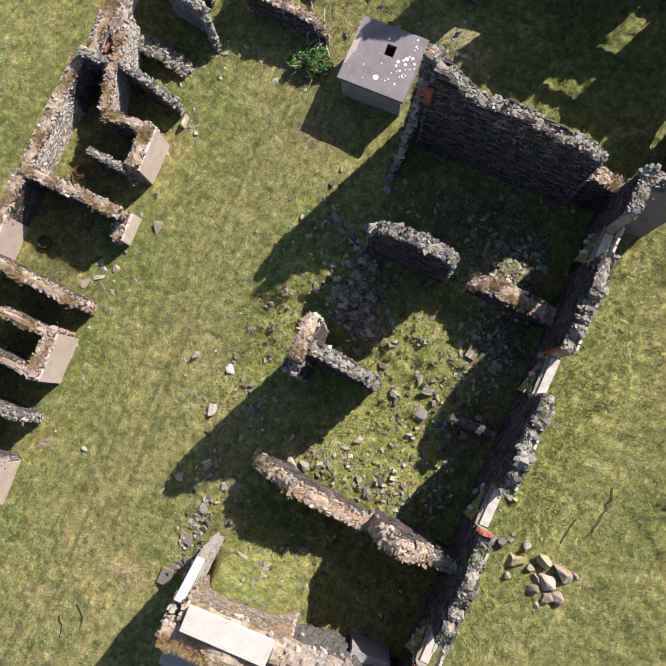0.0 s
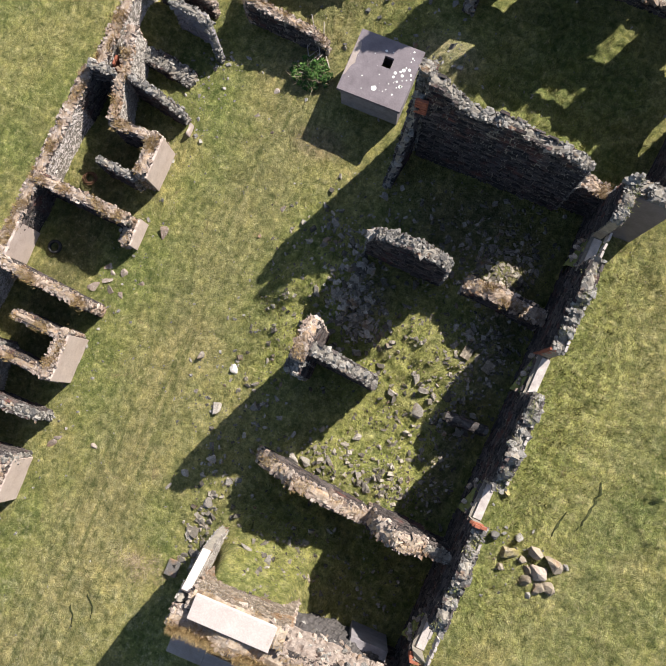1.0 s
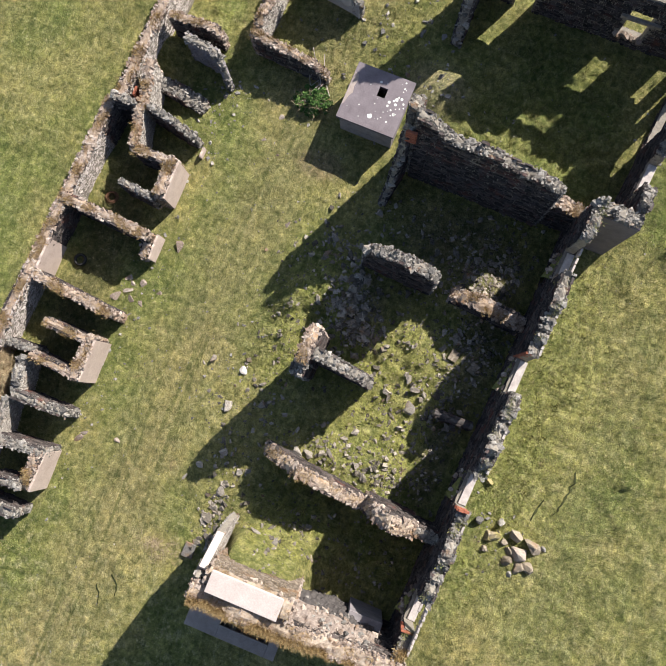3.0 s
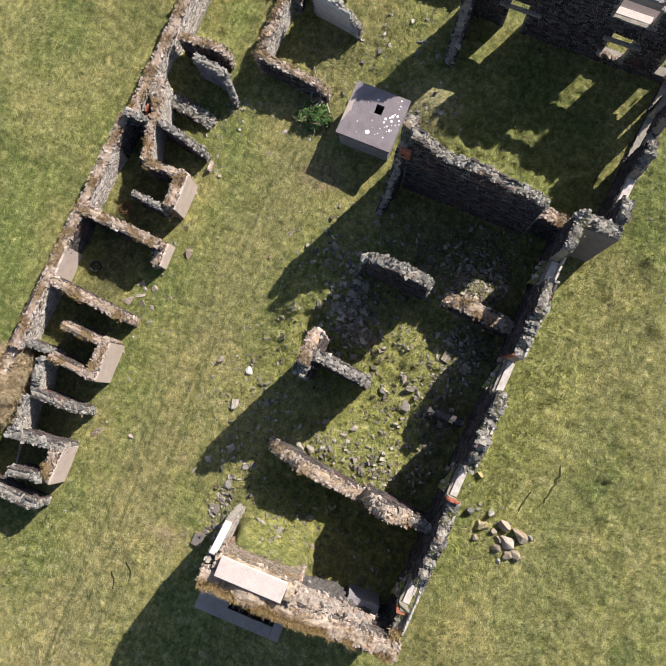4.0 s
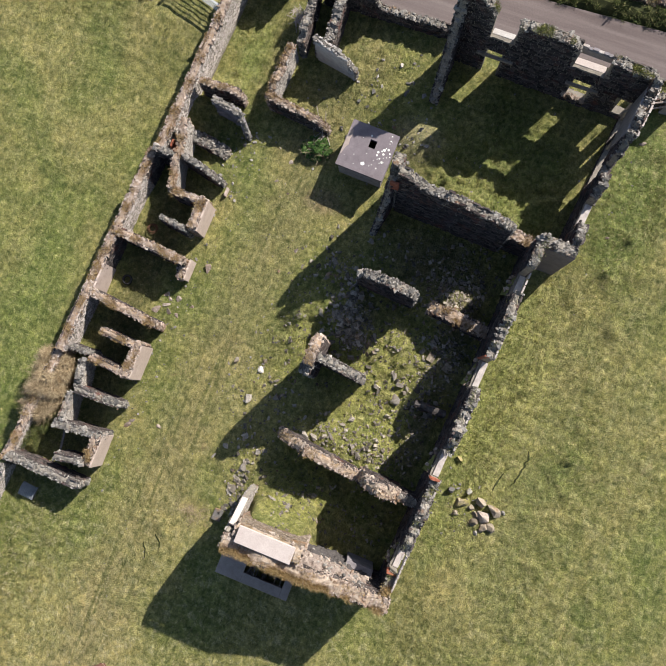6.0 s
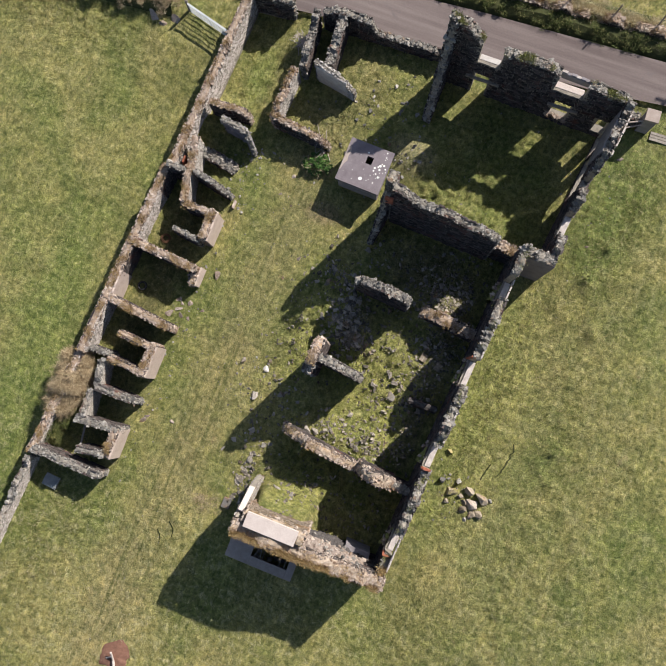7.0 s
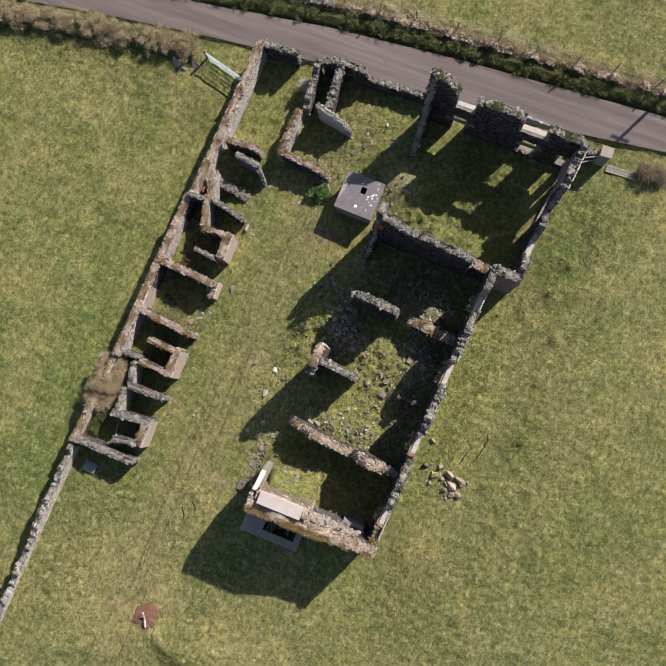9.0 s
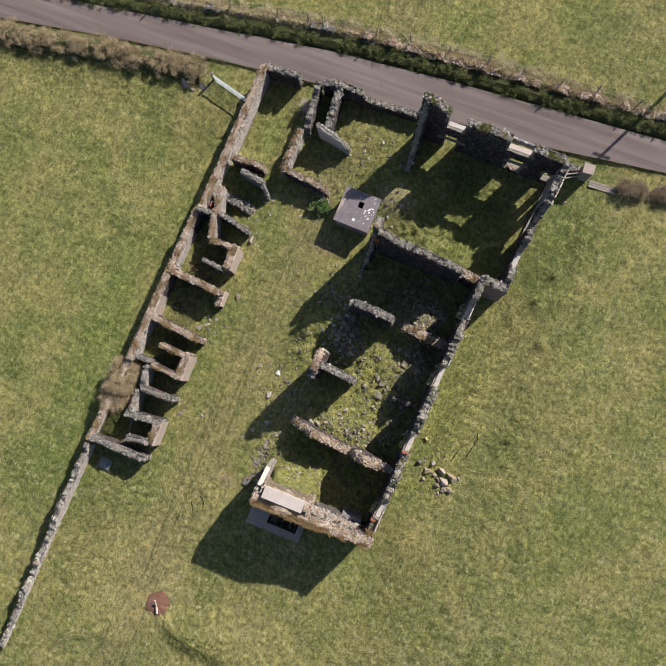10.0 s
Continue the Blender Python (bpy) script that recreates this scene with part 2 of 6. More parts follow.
def ground_mat():
    """Rough pasture: green and straw at three scales, wheel lines along the trodden way, drier patches south of the gable."""
    m, nt, b = mat_new("meadow", 0.95)
    co = where(nt)
    sep = nt.nodes.new("ShaderNodeSeparateXYZ")
    nt.links.new(co, sep.inputs[0])

    def stretched(turn, sx, sy):
        mp = add(nt, "ShaderNodeMapping")
        mp.inputs["Rotation"].default_value = (0, 0, radians(turn))
        mp.inputs["Scale"].default_value = (sx, sy, 1)
        nt.links.new(co, mp.inputs[0])
        return mp.outputs[0]

    def spot(x, y, rx, ry):
        """1 at a place, fading out with a ragged edge."""
        dx = math_node(nt, "DIVIDE", math_node(nt, "SUBTRACT", sep.outputs[0], x), rx)
        dy = math_node(nt, "DIVIDE", math_node(nt, "SUBTRACT", sep.outputs[1], y), ry)
        d = math_node(nt, "ADD", math_node(nt, "MULTIPLY", dx, dx), math_node(nt, "MULTIPLY", dy, dy))
        return mask(nt, math_node(nt, "ADD", d, math_node(nt, "MULTIPLY", ragged, 1.6)), 2.1, 0.7)

    fine = noise_tex(nt, co, 11, 6, 0.78)
    ragged = noise_tex(nt, co, 0.55, 6, 0.72, 0.6)
    streak = noise_tex(nt, stretched(32, 0.55, 1.9), 1.3, 6, 0.74, 0.5)
    mid = noise_tex(nt, co, 1.7, 7, 0.74, 0.3)
    large = noise_tex(nt, co, 0.16, 6, 0.66, 0.4)
    both = math_node(nt, "ADD", math_node(nt, "MULTIPLY", streak, 0.5), math_node(nt, "MULTIPLY", mid, 0.5))
    straw = ramp(nt, both, [(0.33, (0.198, 0.185, 0.0556)), (0.46, (0.324, 0.292, 0.1)), (0.56, (0.431, 0.38, 0.15)), (0.68, (0.623, 0.536, 0.261))])
    green = ramp(nt, both, [(0.33, (0.11, 0.144, 0.0334)), (0.5, (0.21, 0.243, 0.0646)), (0.66, (0.395, 0.384, 0.133))])
    col = mix(nt, mask(nt, large, 0.34, 0.68), straw, green)
    # lusher strips under the boundary wall and along the east wall
    for q in (spot(-24.5, -8, 2.6, 16), spot(8.8, 17.5, 2.8, 7), spot(5.0, 0.0, 1.5, 10)):
        col = mix(nt, math_node(nt, "MULTIPLY", q, 0.75), col, ramp(nt, both, [(0.33, (0.0839, 0.128, 0.0245)), (0.5, (0.179, 0.243, 0.0556)), (0.66, (0.324, 0.353, 0.111))]))
    # bright mossy turf on the rubble floor of the range
    for q in (spot(-1.5, 0.0, 3.4, 5.0), spot(-3.8, -7.2, 2.4, 2.0), spot(-7.4, 1.5, 1.2, 3.5), spot(6.0, 1.0, 2.6, 11.0)):
        col = mix(nt, math_node(nt, "MULTIPLY", q, 0.85), col, ramp(nt, both, [(0.33, (0.225, 0.235, 0.055)), (0.5, (0.42, 0.42, 0.115)), (0.66, (0.66, 0.61, 0.27))]))
    # fresh green turf on the house floor
    for q in (spot(0.5, 16, 5, 5), spot(2.0, 13.2, 4.5, 1.6)):
        col = mix(nt, math_node(nt, "MULTIPLY", q, 0.5), col, ramp(nt, both, [(0.33, (0.15, 0.2, 0.035)), (0.5, (0.27, 0.32, 0.085)), (0.66, (0.43, 0.44, 0.17))]))
    # bleached patches in rows over the eastern field, and south of the gable
    rows = noise_tex(nt, stretched(-62, 0.42, 1.0), 0.55, 5, 0.7, 0.6)
    east = mask(nt, sep.outputs[0], 4.0, 12.0)
    pale = math_node(nt, "MULTIPLY", mask(nt, rows, 0.5, 0.66), math_node(nt, "MULTIPLY", east, 0.32))
    col = mix(nt, pale, col, ramp(nt, mid, [(0.3, (0.299, 0.274, 0.111)), (0.7, (0.599, 0.523, 0.278))]))
    for q in (spot(-3.0, -21.5, 6, 2.6), spot(-10.0, -11.5, 2.2, 2), spot(-14.5, -21.0, 6.0, 6.0), spot(6.2, -9.5, 1.6, 2.2)):
        col = mix(nt, math_node(nt, "MULTIPLY", q, 0.7), col, ramp(nt, mid, [(0.3, (0.36, 0.298, 0.1)), (0.7, (0.599, 0.511, 0.223))]))
    for q in (spot(-5.0, 15.9, 1.9, 1.7),):
        col = mix(nt, math_node(nt, "MULTIPLY", q, 0.6), col, ramp(nt, mid, [(0.3, (0.34, 0.27, 0.15)), (0.7, (0.6, 0.5, 0.34))]))
    col = mix(nt, math_node(nt, "MULTIPLY", spot(-9.2, 10.2, 1.5, 0.9), 0.85), col, ramp(nt, mid, [(0.35, (0.205, 0.151, 0.084)), (0.65, (0.368, 0.281, 0.179))]))
    # earthy rubble floor under the cross walls and along the east wall
    for q in (spot(-1.0, 8.8, 3.6, 2.4), spot(1.6, 5.0, 1.4, 4.5), spot(1.5, -1.5, 0.9, 3.5), spot(-4.4, 4.0, 1.2, 1.8)):
        col = mix(nt, math_node(nt, "MULTIPLY", q, 0.65), col, ramp(nt, mid, [(0.35, (0.115, 0.094, 0.06)), (0.65, (0.27, 0.222, 0.15))]))
    # bare dark earth in the pens
    col = mix(nt, math_node(nt, "MULTIPLY", spot(-18.0, 0.5, 1.5, 13), 0.6), col, ramp(nt, mid, [(0.35, (0.0719, 0.0608, 0.0334)), (0.65, (0.191, 0.158, 0.0779))]))
    for q in (spot(7.5, -5.0, 3.4, 9.0), spot(7.0, 6.0, 2.5, 5.0)):
        col = mix(nt, math_node(nt, "MULTIPLY", q, 0.25), col, ramp(nt, both, [(0.33, (0.24, 0.23, 0.075)), (0.5, (0.42, 0.385, 0.16)), (0.66, (0.62, 0.55, 0.3))]))
    col = mix(nt, math_node(nt, "MULTIPLY", spot(-16.8, 18.0, 1.1, 3.2), 0.7), col, ramp(nt, both, [(0.33, (0.12, 0.16, 0.035)), (0.5, (0.25, 0.31, 0.08)), (0.66, (0.42, 0.44, 0.16))]))
    # short pale strokes where the grass lies over
    lay = mask(nt, noise_tex(nt, stretched(4, 1.5, 0.5), 1.0, 6, 0.7, 0.4), 0.52, 0.64)
    col = mix(nt, math_node(nt, "MULTIPLY", lay, math_node(nt, "MULTIPLY", east, 0.22)), col, ramp(nt, fine, [(0.35, (0.38, 0.34, 0.16)), (0.65, (0.68, 0.61, 0.38))]))
    # dark clumps of coarser grass on the eastern slope
    rough_e = math_node(nt, "MULTIPLY", mask(nt, sep.outputs[0], 3.5, 5.5), mask(nt, sep.outputs[0], 16.0, 9.0))
    lumps = mask(nt, noise_tex(nt, co, 4.2, 5, 0.7, 0.4), 0.52, 0.4)
    col = mix(nt, math_node(nt, "MULTIPLY", lumps, math_node(nt, "MULTIPLY", rough_e, 0.55)), col, ramp(nt, fine, [(0.35, (0.0985, 0.1, 0.035)), (0.65, (0.236, 0.22, 0.09))]))
    # pale tussocky mottling, thicker to the south
    south = mask(nt, sep.outputs[1], -4.0, -18.0)
    mott = mask(nt, noise_tex(nt, co, 1.5, 7, 0.78, 0.5), 0.5, 0.64)
    col = mix(nt, math_node(nt, "MULTIPLY", mott, math_node(nt, "ADD", math_node(nt, "MULTIPLY", south, 0.6), 0.16)), col, ramp(nt, fine, [(0.35, (0.368, 0.333, 0.147)), (0.65, (0.635, 0.572, 0.347))]))
    # the trodden way
    way = math_node(nt, "ABSOLUTE", math_node(nt, "ADD", math_node(nt, "ADD", sep.outputs[0], math_node(nt, "MULTIPLY", sep.outputs[1], -0.06)), 11.6), 0.0)
    worn = mask(nt, math_node(nt, "ADD", way, math_node(nt, "MULTIPLY", ragged, 4.0)), 5.0, 2.2)
    col = mix(nt, math_node(nt, "MULTIPLY", worn, 0.45), col, ramp(nt, mid, [(0.3, (0.25, 0.2, 0.085)), (0.7, (0.46, 0.37, 0.2))]))
    lines = noise_tex(nt, stretched(-6, 2.4, 0.09), 1.0, 3, 0.6, 0.2)
    col = mix(nt, math_node(nt, "MULTIPLY", mask(nt, lines, 0.46, 0.36), math_node(nt, "MULTIPLY", worn, 0.65)), col, (0.15, 0.165, 0.05))
    clump = noise_tex(nt, co, 4.6, 5, 0.7, 0.4)
    col = mix(nt, math_node(nt, "MULTIPLY", mask(nt, clump, 0.49, 0.36), 0.5), col, (0.0839, 0.103, 0.0245))
    col = mix(nt, math_node(nt, "MULTIPLY", mask(nt, clump, 0.55, 0.68), 0.6), col, (0.599, 0.523, 0.267))
    bare = mask(nt, noise_tex(nt, co, 0.85, 6, 0.7, 0.8), 0.62, 0.72)
    col = mix(nt, math_node(nt, "MULTIPLY", bare, 0.5), col, (0.36, 0.256, 0.145))
    col = mix(nt, 0.38, col, ramp(nt, fine, [(0.3, (0.13, 0.14, 0.12)), (0.5, (0.5, 0.5, 0.5)), (0.7, (0.92, 0.9, 0.84))]), "OVERLAY")
    # broad uneven growth: darker hollows and paler crowns a few steps across
    growth = noise_tex(nt, stretched(24, 0.8, 1.25), 0.42, 8, 0.7, 0.9)
    col = mix(nt, 0.3, col, ramp(nt, growth, [(0.34, (0.3, 0.34, 0.3)), (0.5, (0.5, 0.5, 0.5)), (0.66, (0.7, 0.67, 0.62))]), "OVERLAY")
    # clumps a hand to a pace across, in drifts that run with the slope
    clump2 = noise_tex(nt, stretched(20, 1.0, 0.7), 3.4, 5, 0.62, 0.5)
    col = mix(nt, 0.68, col, ramp(nt, clump2, [(0.34, (0.2, 0.25, 0.2)), (0.5, (0.5, 0.5, 0.5)), (0.66, (0.8, 0.76, 0.7))]), "OVERLAY")
    drift = noise_tex(nt, stretched(-8, 1.0, 0.45), 0.75, 5, 0.6, 0.7)
    col = mix(nt, 0.3, col, ramp(nt, drift, [(0.36, (0.36, 0.42, 0.36)), (0.5, (0.5, 0.5, 0.5)), (0.64, (0.66, 0.62, 0.58))]), "OVERLAY")
    blade = noise_tex(nt, stretched(28, 1.0, 0.6), 15, 3, 0.7, 0.4)
    col = mix(nt, 0.3, col, ramp(nt, blade, [(0.34, (0.25, 0.26, 0.25)), (0.5, (0.5, 0.5, 0.5)), (0.66, (0.78, 0.76, 0.74))]), "OVERLAY")
    hs = add(nt, "ShaderNodeHueSaturation", Saturation=0.97, Value=1.06)
    nt.links.new(col, hs.inputs["Color"])
    col = hs.outputs[0]
    nt.links.new(col, b.inputs["Base Color"])
    h = math_node(nt, "ADD", math_node(nt, "MULTIPLY", fine, 0.7), math_node(nt, "ADD", mid, math_node(nt, "ADD", noise_tex(nt, co, 30, 4, 0.7), math_node(nt, "MULTIPLY", clump, 1.3))))
    bump(nt, b, h, 1.0, 0.2)
    return m


M_GROUND = ground_mat()
# ---- helpers for building ----
def part(name, data, material, parent=None, label=""):
    """A bmesh or mesh as one object, under a thing or a part."""
    if isinstance(data, bmesh.types.BMesh):
        me = bpy.data.meshes.new(name)
        data.to_mesh(me)
        data.free()
    else:
        me = data
    if material and not me.materials:
        me.materials.append(material)
    ob = new(name, me)
    if parent:
        ob.parent = parent
    if label:
        ob["label"] = label
    return ob


def pydata(name, verts, faces):
    me = bpy.data.meshes.new(name)
    me.from_pydata(verts, [], faces)
    me.update()
    return me


def interp(prof, s):
    for (s0, h0), (s1, h1) in zip(prof, prof[1:]):
        if s <= s1:
            f = 0 if s1 == s0 else (s - s0) / (s1 - s0)
            return h0 + (h1 - h0) * max(0, min(1, f))
    return prof[-1][1]


EDGE = [(-45, -22.7), (-30, -22.0), (-12, -21.38), (-4.3, -20.78), (9.2, -19.85), (22.3, -19.35)]    # outer side of the boundary wall


def hill(x, y):
    """Height of the ground."""
    p = Vector((x * 0.16, y * 0.16, 0))
    z = 0.18 * noise.noise(p) + 0.09 * noise.noise(p * 4.1) + 0.06 * noise.noise(p * 9)
    # hummocky turf
    for x0, x1, y0, y1, k in ROUGH:
        e = min(x - x0, x1 - x, y - y0, y1 - y)
        if e > 0:
            k *= min(1, e / 1.5)
            z += k * (0.3 * noise.noise(p * 6.3) + 0.5 * max(0, noise.noise(p * 11)) + 0.5 * noise.noise(p * 17))
    # heaps of fallen stone and scrubby lumps
    for cx, cy, r, h in HEAPS:
        if abs(x - cx) < 2 * r and abs(y - cy) < 2 * r:
            d2 = ((x - cx) ** 2 + (y - cy) ** 2) / (r * r)
            if d2 < 4:
                z += h * math.exp(-d2 * 1.6)
    # fill of fallen masonry banked against the gable
    if -6.9 < x < -0.4 and -9.9 < y < -4.4:
        f = min(1, max(0, (-5.9 - y) / 3.1))
        e = min(1, (-0.4 - x) / 3.0)
        z += 2.7 * f * (0.4 + 0.6 * f) * min(1, (x + 6.9) / 1.2) * e * e * (3 - 2 * e)
    if -6.3 < x < -2.3 and -9.9 < y < -7.6:
        z += 1.2 * min(1, (-7.6 - y) / 1.1) * min(1, (x + 6.3) / 0.5, (-2.3 - x) / 0.6)
    # earth banked against the boundary wall in the northern pens, and the lower yard beyond them
    for h, y0, y1, w in ((0.2, 3.7, 7.3, 0.8), (0.8, 11.6, 14.0, 1.3)):
        if -20.0 < x < -17.6 and y0 < y < y1:
            z += h * min(1, max(0, (w - 19.4 - x) / w)) * min(1, (y - y0) / 0.6) * min(1, (y1 - y) / 0.6)
    if -19.3 < x < -15.5 and y > 14.6:
        z -= 0.5 * min(1, (y - 14.6) / 1.0) * min(1, (-15.5 - x) / 1.2) * max(0, min(1, (24 - y) / 2))
    # the field beyond the boundary wall lies lower
    if y < 18:
        xb = interp(EDGE, y) - x
        if -0.1 < xb < 12:
            z -= 0.9 * min(1, (xb + 0.1) / 0.35) * (1 - max(0, xb - 1) / 11) * min(1, (18 - y) / 4)
    # low scarps that curve round the south side
    if y < -20:
        for pts, h, reach in SCARPS:
            z += step_down(x, y, pts, h, reach)
    return z


def step_down(x, y, pts, h, reach):
    """A turf step along a line: the ground on its left stands higher and eases off."""
    best, side, along = 1e9, 0, 0
    for i, ((x0, y0), (x1, y1)) in enumerate(zip(pts, pts[1:])):
        dx, dy = x1 - x0, y1 - y0
        f = max(0, min(1, ((x - x0) * dx + (y - y0) * dy) / (dx * dx + dy * dy)))
        d = math.hypot(x - x0 - f * dx, y - y0 - f * dy)
        if d < best:
            best, side, along = d, dx * (y - y0) - dy * (x - x0), (i + f) / (len(pts) - 1)
    if side < 0 or best > reach:
        return h * 0.8 * max(0, 1 - best / 0.9) * min(1, 5 * along, 5 * (1 - along))
    return h * (1 - best / reach) ** 1.5 * min(1, 5 * along, 5 * (1 - along))


SCARPS = [([(-10.6, -22.3), (-10.0, -23.2), (-9.0, -23.8), (-7.7, -24.0), (-6.3, -24.0), (-5.0, -24.2), (-3.4, -24.4)], 0.55, 3.5),
          ([(-18.7, -28.2), (-17.5, -27.4), (-16.2, -26.8), (-14.9, -26.2), (-13.7, -26.0), (-12.4, -26.0)], 0.24, 2.2)]
ROUGH = [(-7.5, 0, -10.5, -4, 0.3), (-9.5, 3, -9, 10, 0.3), (3.5, 12, -22, 4, 0.15), (-9, 5, -26, -19.5, 0.34), (-12.5, -8.5, -25, -21.5, 0.3), (-16, -9, -20, -10, 0.2), (4.5, 13, 2, 22, 0.17), (-21, -15, -26, -12, 0.3), (9, 18, -22, 4, 0.2), (-46, -27, 14, 20, 0.25), (-4.4, 5.2, 12.2, 21.3, 0.55), (-6.5, -4, 14.5, 17.5, 0.4), (-12, -6, 14, 22, 0.25), (-19, -15, 14, 22, 0.2)]
HEAPS = [(-4.6, 15.7, 1.9, 0.85), (-2.9, 13.8, 1.9, 0.5), (-0.4, 13.4, 1.8, 0.4), (1.8, 12.9, 1.6, 0.35), (-7.8, 2.8, 1.2, 0.3), (-8.2, 3.0, 0.45, 0.16), (-7.6, 3.7, 1.1, 0.75), (-6.7, 4.6, 1.2, 0.5), (-7.6, 1.4, 1.0, 0.35), (-4.6, 4.0, 1.8, 0.5), (0.6, 6.4, 1.6, 0.9), (-5.0, -8.2, 1.5, 0.4), (1.5, 3.0, 1.8, 0.3), (-3.6, -3.4, 1.6, 0.5),
         (-0.6, -3.7, 1.5, 0.5), (-6.2, 5.0, 1.4, 0.3), (-5.6, -4.0, 1.0, 0.4), (-1.2, 3.2, 2.2, 0.6), (8.8, 12.0, 0.6, 0.4), (9.4, 14.6, 0.5, 0.35), (10.2, 9.0, 0.6, 0.3), (-11.2, -12.0, 0.5, 0.2), (-10.6, -12.6, 0.4, 0.2)]


def box_bm(bm, x0, x1, y0, y1, z0, z1, jit=0.0, m=None):
    vs = []
    for x, y, z in ((x0, y0, z0), (x1, y0, z0), (x1, y1, z0), (x0, y1, z0), (x0, y0, z1), (x1, y0, z1), (x1, y1, z1), (x0, y1, z1)):
        v = Vector((x + random.uniform(-jit, jit), y + random.uniform(-jit, jit), z + random.uniform(-jit, jit)))
        vs.append(bm.verts.new(m @ v if m else v))
    for f in ((3, 2, 1, 0), (4, 5, 6, 7), (0, 1, 5, 4), (1, 2, 6, 5), (2, 3, 7, 6), (3, 0, 4, 7)):
        bm.faces.new([vs[i] for i in f])


def bevelled(bm, width, segments=2):
    bmesh.ops.bevel(bm, geom=bm.edges[:], offset=width, segments=segments, profile=0.6, affect="EDGES")
    return bm


def stone_mesh(i, flat=0.55):
    """One irregular quarry stone about 1 m across: a cut block with chipped corners."""
    rng = random.Random(100 + i)
    bm = bmesh.new()
    bmesh.ops.create_cube(bm, size=1.0)
    for v in bm.verts:
        v.co += Vector((rng.uniform(-0.2, 0.2), rng.uniform(-0.2, 0.2), rng.uniform(-0.17, 0.17)))
    for _ in range(5):
        n = Vector((rng.uniform(-1, 1), rng.uniform(-1, 1), rng.uniform(-0.2, 1))).normalized()
        r = bmesh.ops.bisect_plane(bm, geom=bm.verts[:] + bm.edges[:] + bm.faces[:], plane_co=n * rng.uniform(0.42, 0.55), plane_no=n, clear_outer=True)
        edges = [e for e in r["geom_cut"] if isinstance(e, bmesh.types.BMEdge)]
        if edges:
            bmesh.ops.edgeloop_fill(bm, edges=edges)
    bmesh.ops.recalc_face_normals(bm, faces=bm.faces[:])
    me = bpy.data.meshes.new("stone")
    bm.to_mesh(me)
    bm.free()
    return me


def boulder_mesh(i):
    rng = random.Random(300 + i)
    bm = bmesh.new()
    bmesh.ops.create_icosphere(bm, subdivisions=3, radius=0.55)
    cuts = [(Vector((rng.uniform(-1, 1), rng.uniform(-1, 1), rng.uniform(-0.3, 1))).normalized(), rng.uniform(0.22, 0.36)) for _ in range(14)]
    for v in bm.verts:
        for n, d in cuts:
            k = v.co.dot(n) - d
            if k > 0:
                v.co -= n * k
        v.co += v.co.normalized() * 0.05 * noise.noise(v.co * 3.1 + Vector((i * 3, 0, 0))) + v.co.normalized() * 0.025 * noise.noise(v.co * 9 + Vector((0, i * 5, 0)))
    me = bpy.data.meshes.new("boulder")
    bm.to_mesh(me)
    bm.free()
    return me


def rock_mesh(i):
    """A broken stone: flat-faced, wedge-ended, with no two faces square."""
    rng = random.Random(500 + i)
    bm = bmesh.new()
    bmesh.ops.create_icosphere(bm, subdivisions=2, radius=0.62)
    cuts = [(Vector((rng.uniform(-1, 1), rng.uniform(-1, 1), rng.uniform(-0.8, 1))).normalized(), rng.uniform(0.16, 0.42)) for _ in range(9)]
    for v in bm.verts:
        for n, d in cuts:
            k = v.co.dot(n) - d
            if k > 0:
                v.co -= n * k
        v.co += v.co.normalized() * 0.03 * noise.noise(v.co * 5 + Vector((i * 3, 0, 0)))
    me = bpy.data.meshes.new("fallen_stone")
    bm.to_mesh(me)
    bm.free()
    return me


ROCKS = [rock_mesh(i) for i in range(10)]
BOULDERS = [boulder_mesh(i) for i in range(8)]
STONES = [stone_mesh(i) for i in range(20)]
STONE_SETS = {}


def stone_set(material):
    """The shared stone meshes in one material."""
    if material.name not in STONE_SETS:
        out = []
        for me in STONES:
            c = me.copy()
            c.materials.append(material)
            out.append(c)
        STONE_SETS[material.name] = out
    return STONE_SETS[material.name]


def lay_stone(parent, rng, x, y, z, size, material, tilt=12, name="stone", turn=None, flat=0.5):
    ob = new(name, rng.choice(stone_set(material)))
    if parent:
        ob.parent = parent
    l, w = size * rng.uniform(0.85, 1.3), size * rng.uniform(0.6, 1.0)
    t = size * flat * rng.uniform(0.6, 1.3)
    rz = rng.uniform(0, 360) if turn is None else turn + rng.uniform(-25, 25)
    ob.matrix_basis = pose(x, y, z, rng.uniform(-tilt, tilt), rng.uniform(-tilt, tilt), rz) @ Matrix.Diagonal((l, w, t, 1))
    return ob


def pebble(verts, faces, rng, x, y, z, s, tilt):
    """Adds one small angular stone to lists of vertices and faces."""
    m = pose(x, y, z, rng.uniform(-tilt, tilt), rng.uniform(-tilt, tilt), rng.uniform(0, 360))
    l, w, t = s * rng.uniform(0.8, 1.4), s * rng.uniform(0.5, 0.95), s * rng.uniform(0.25, 0.6)
    k = len(verts)
    for a, b, c in ((-1, -1, -1), (1, -1, -1), (1, 1, -1), (-1, 1, -1), (-1, -1, 1), (1, -1, 1), (1, 1, 1), (-1, 1, 1)):
        verts.append(m @ Vector((a * l / 2 * rng.uniform(0.5, 1), b * w / 2 * rng.uniform(0.5, 1), c * t / 2 * rng.uniform(0.65, 1))))
    for f in ((3, 2, 1, 0), (4, 5, 6, 7), (0, 1, 5, 4), (1, 2, 6, 5), (2, 3, 7, 6), (3, 0, 4, 7)):
        faces.append(tuple(k + i for i in f))


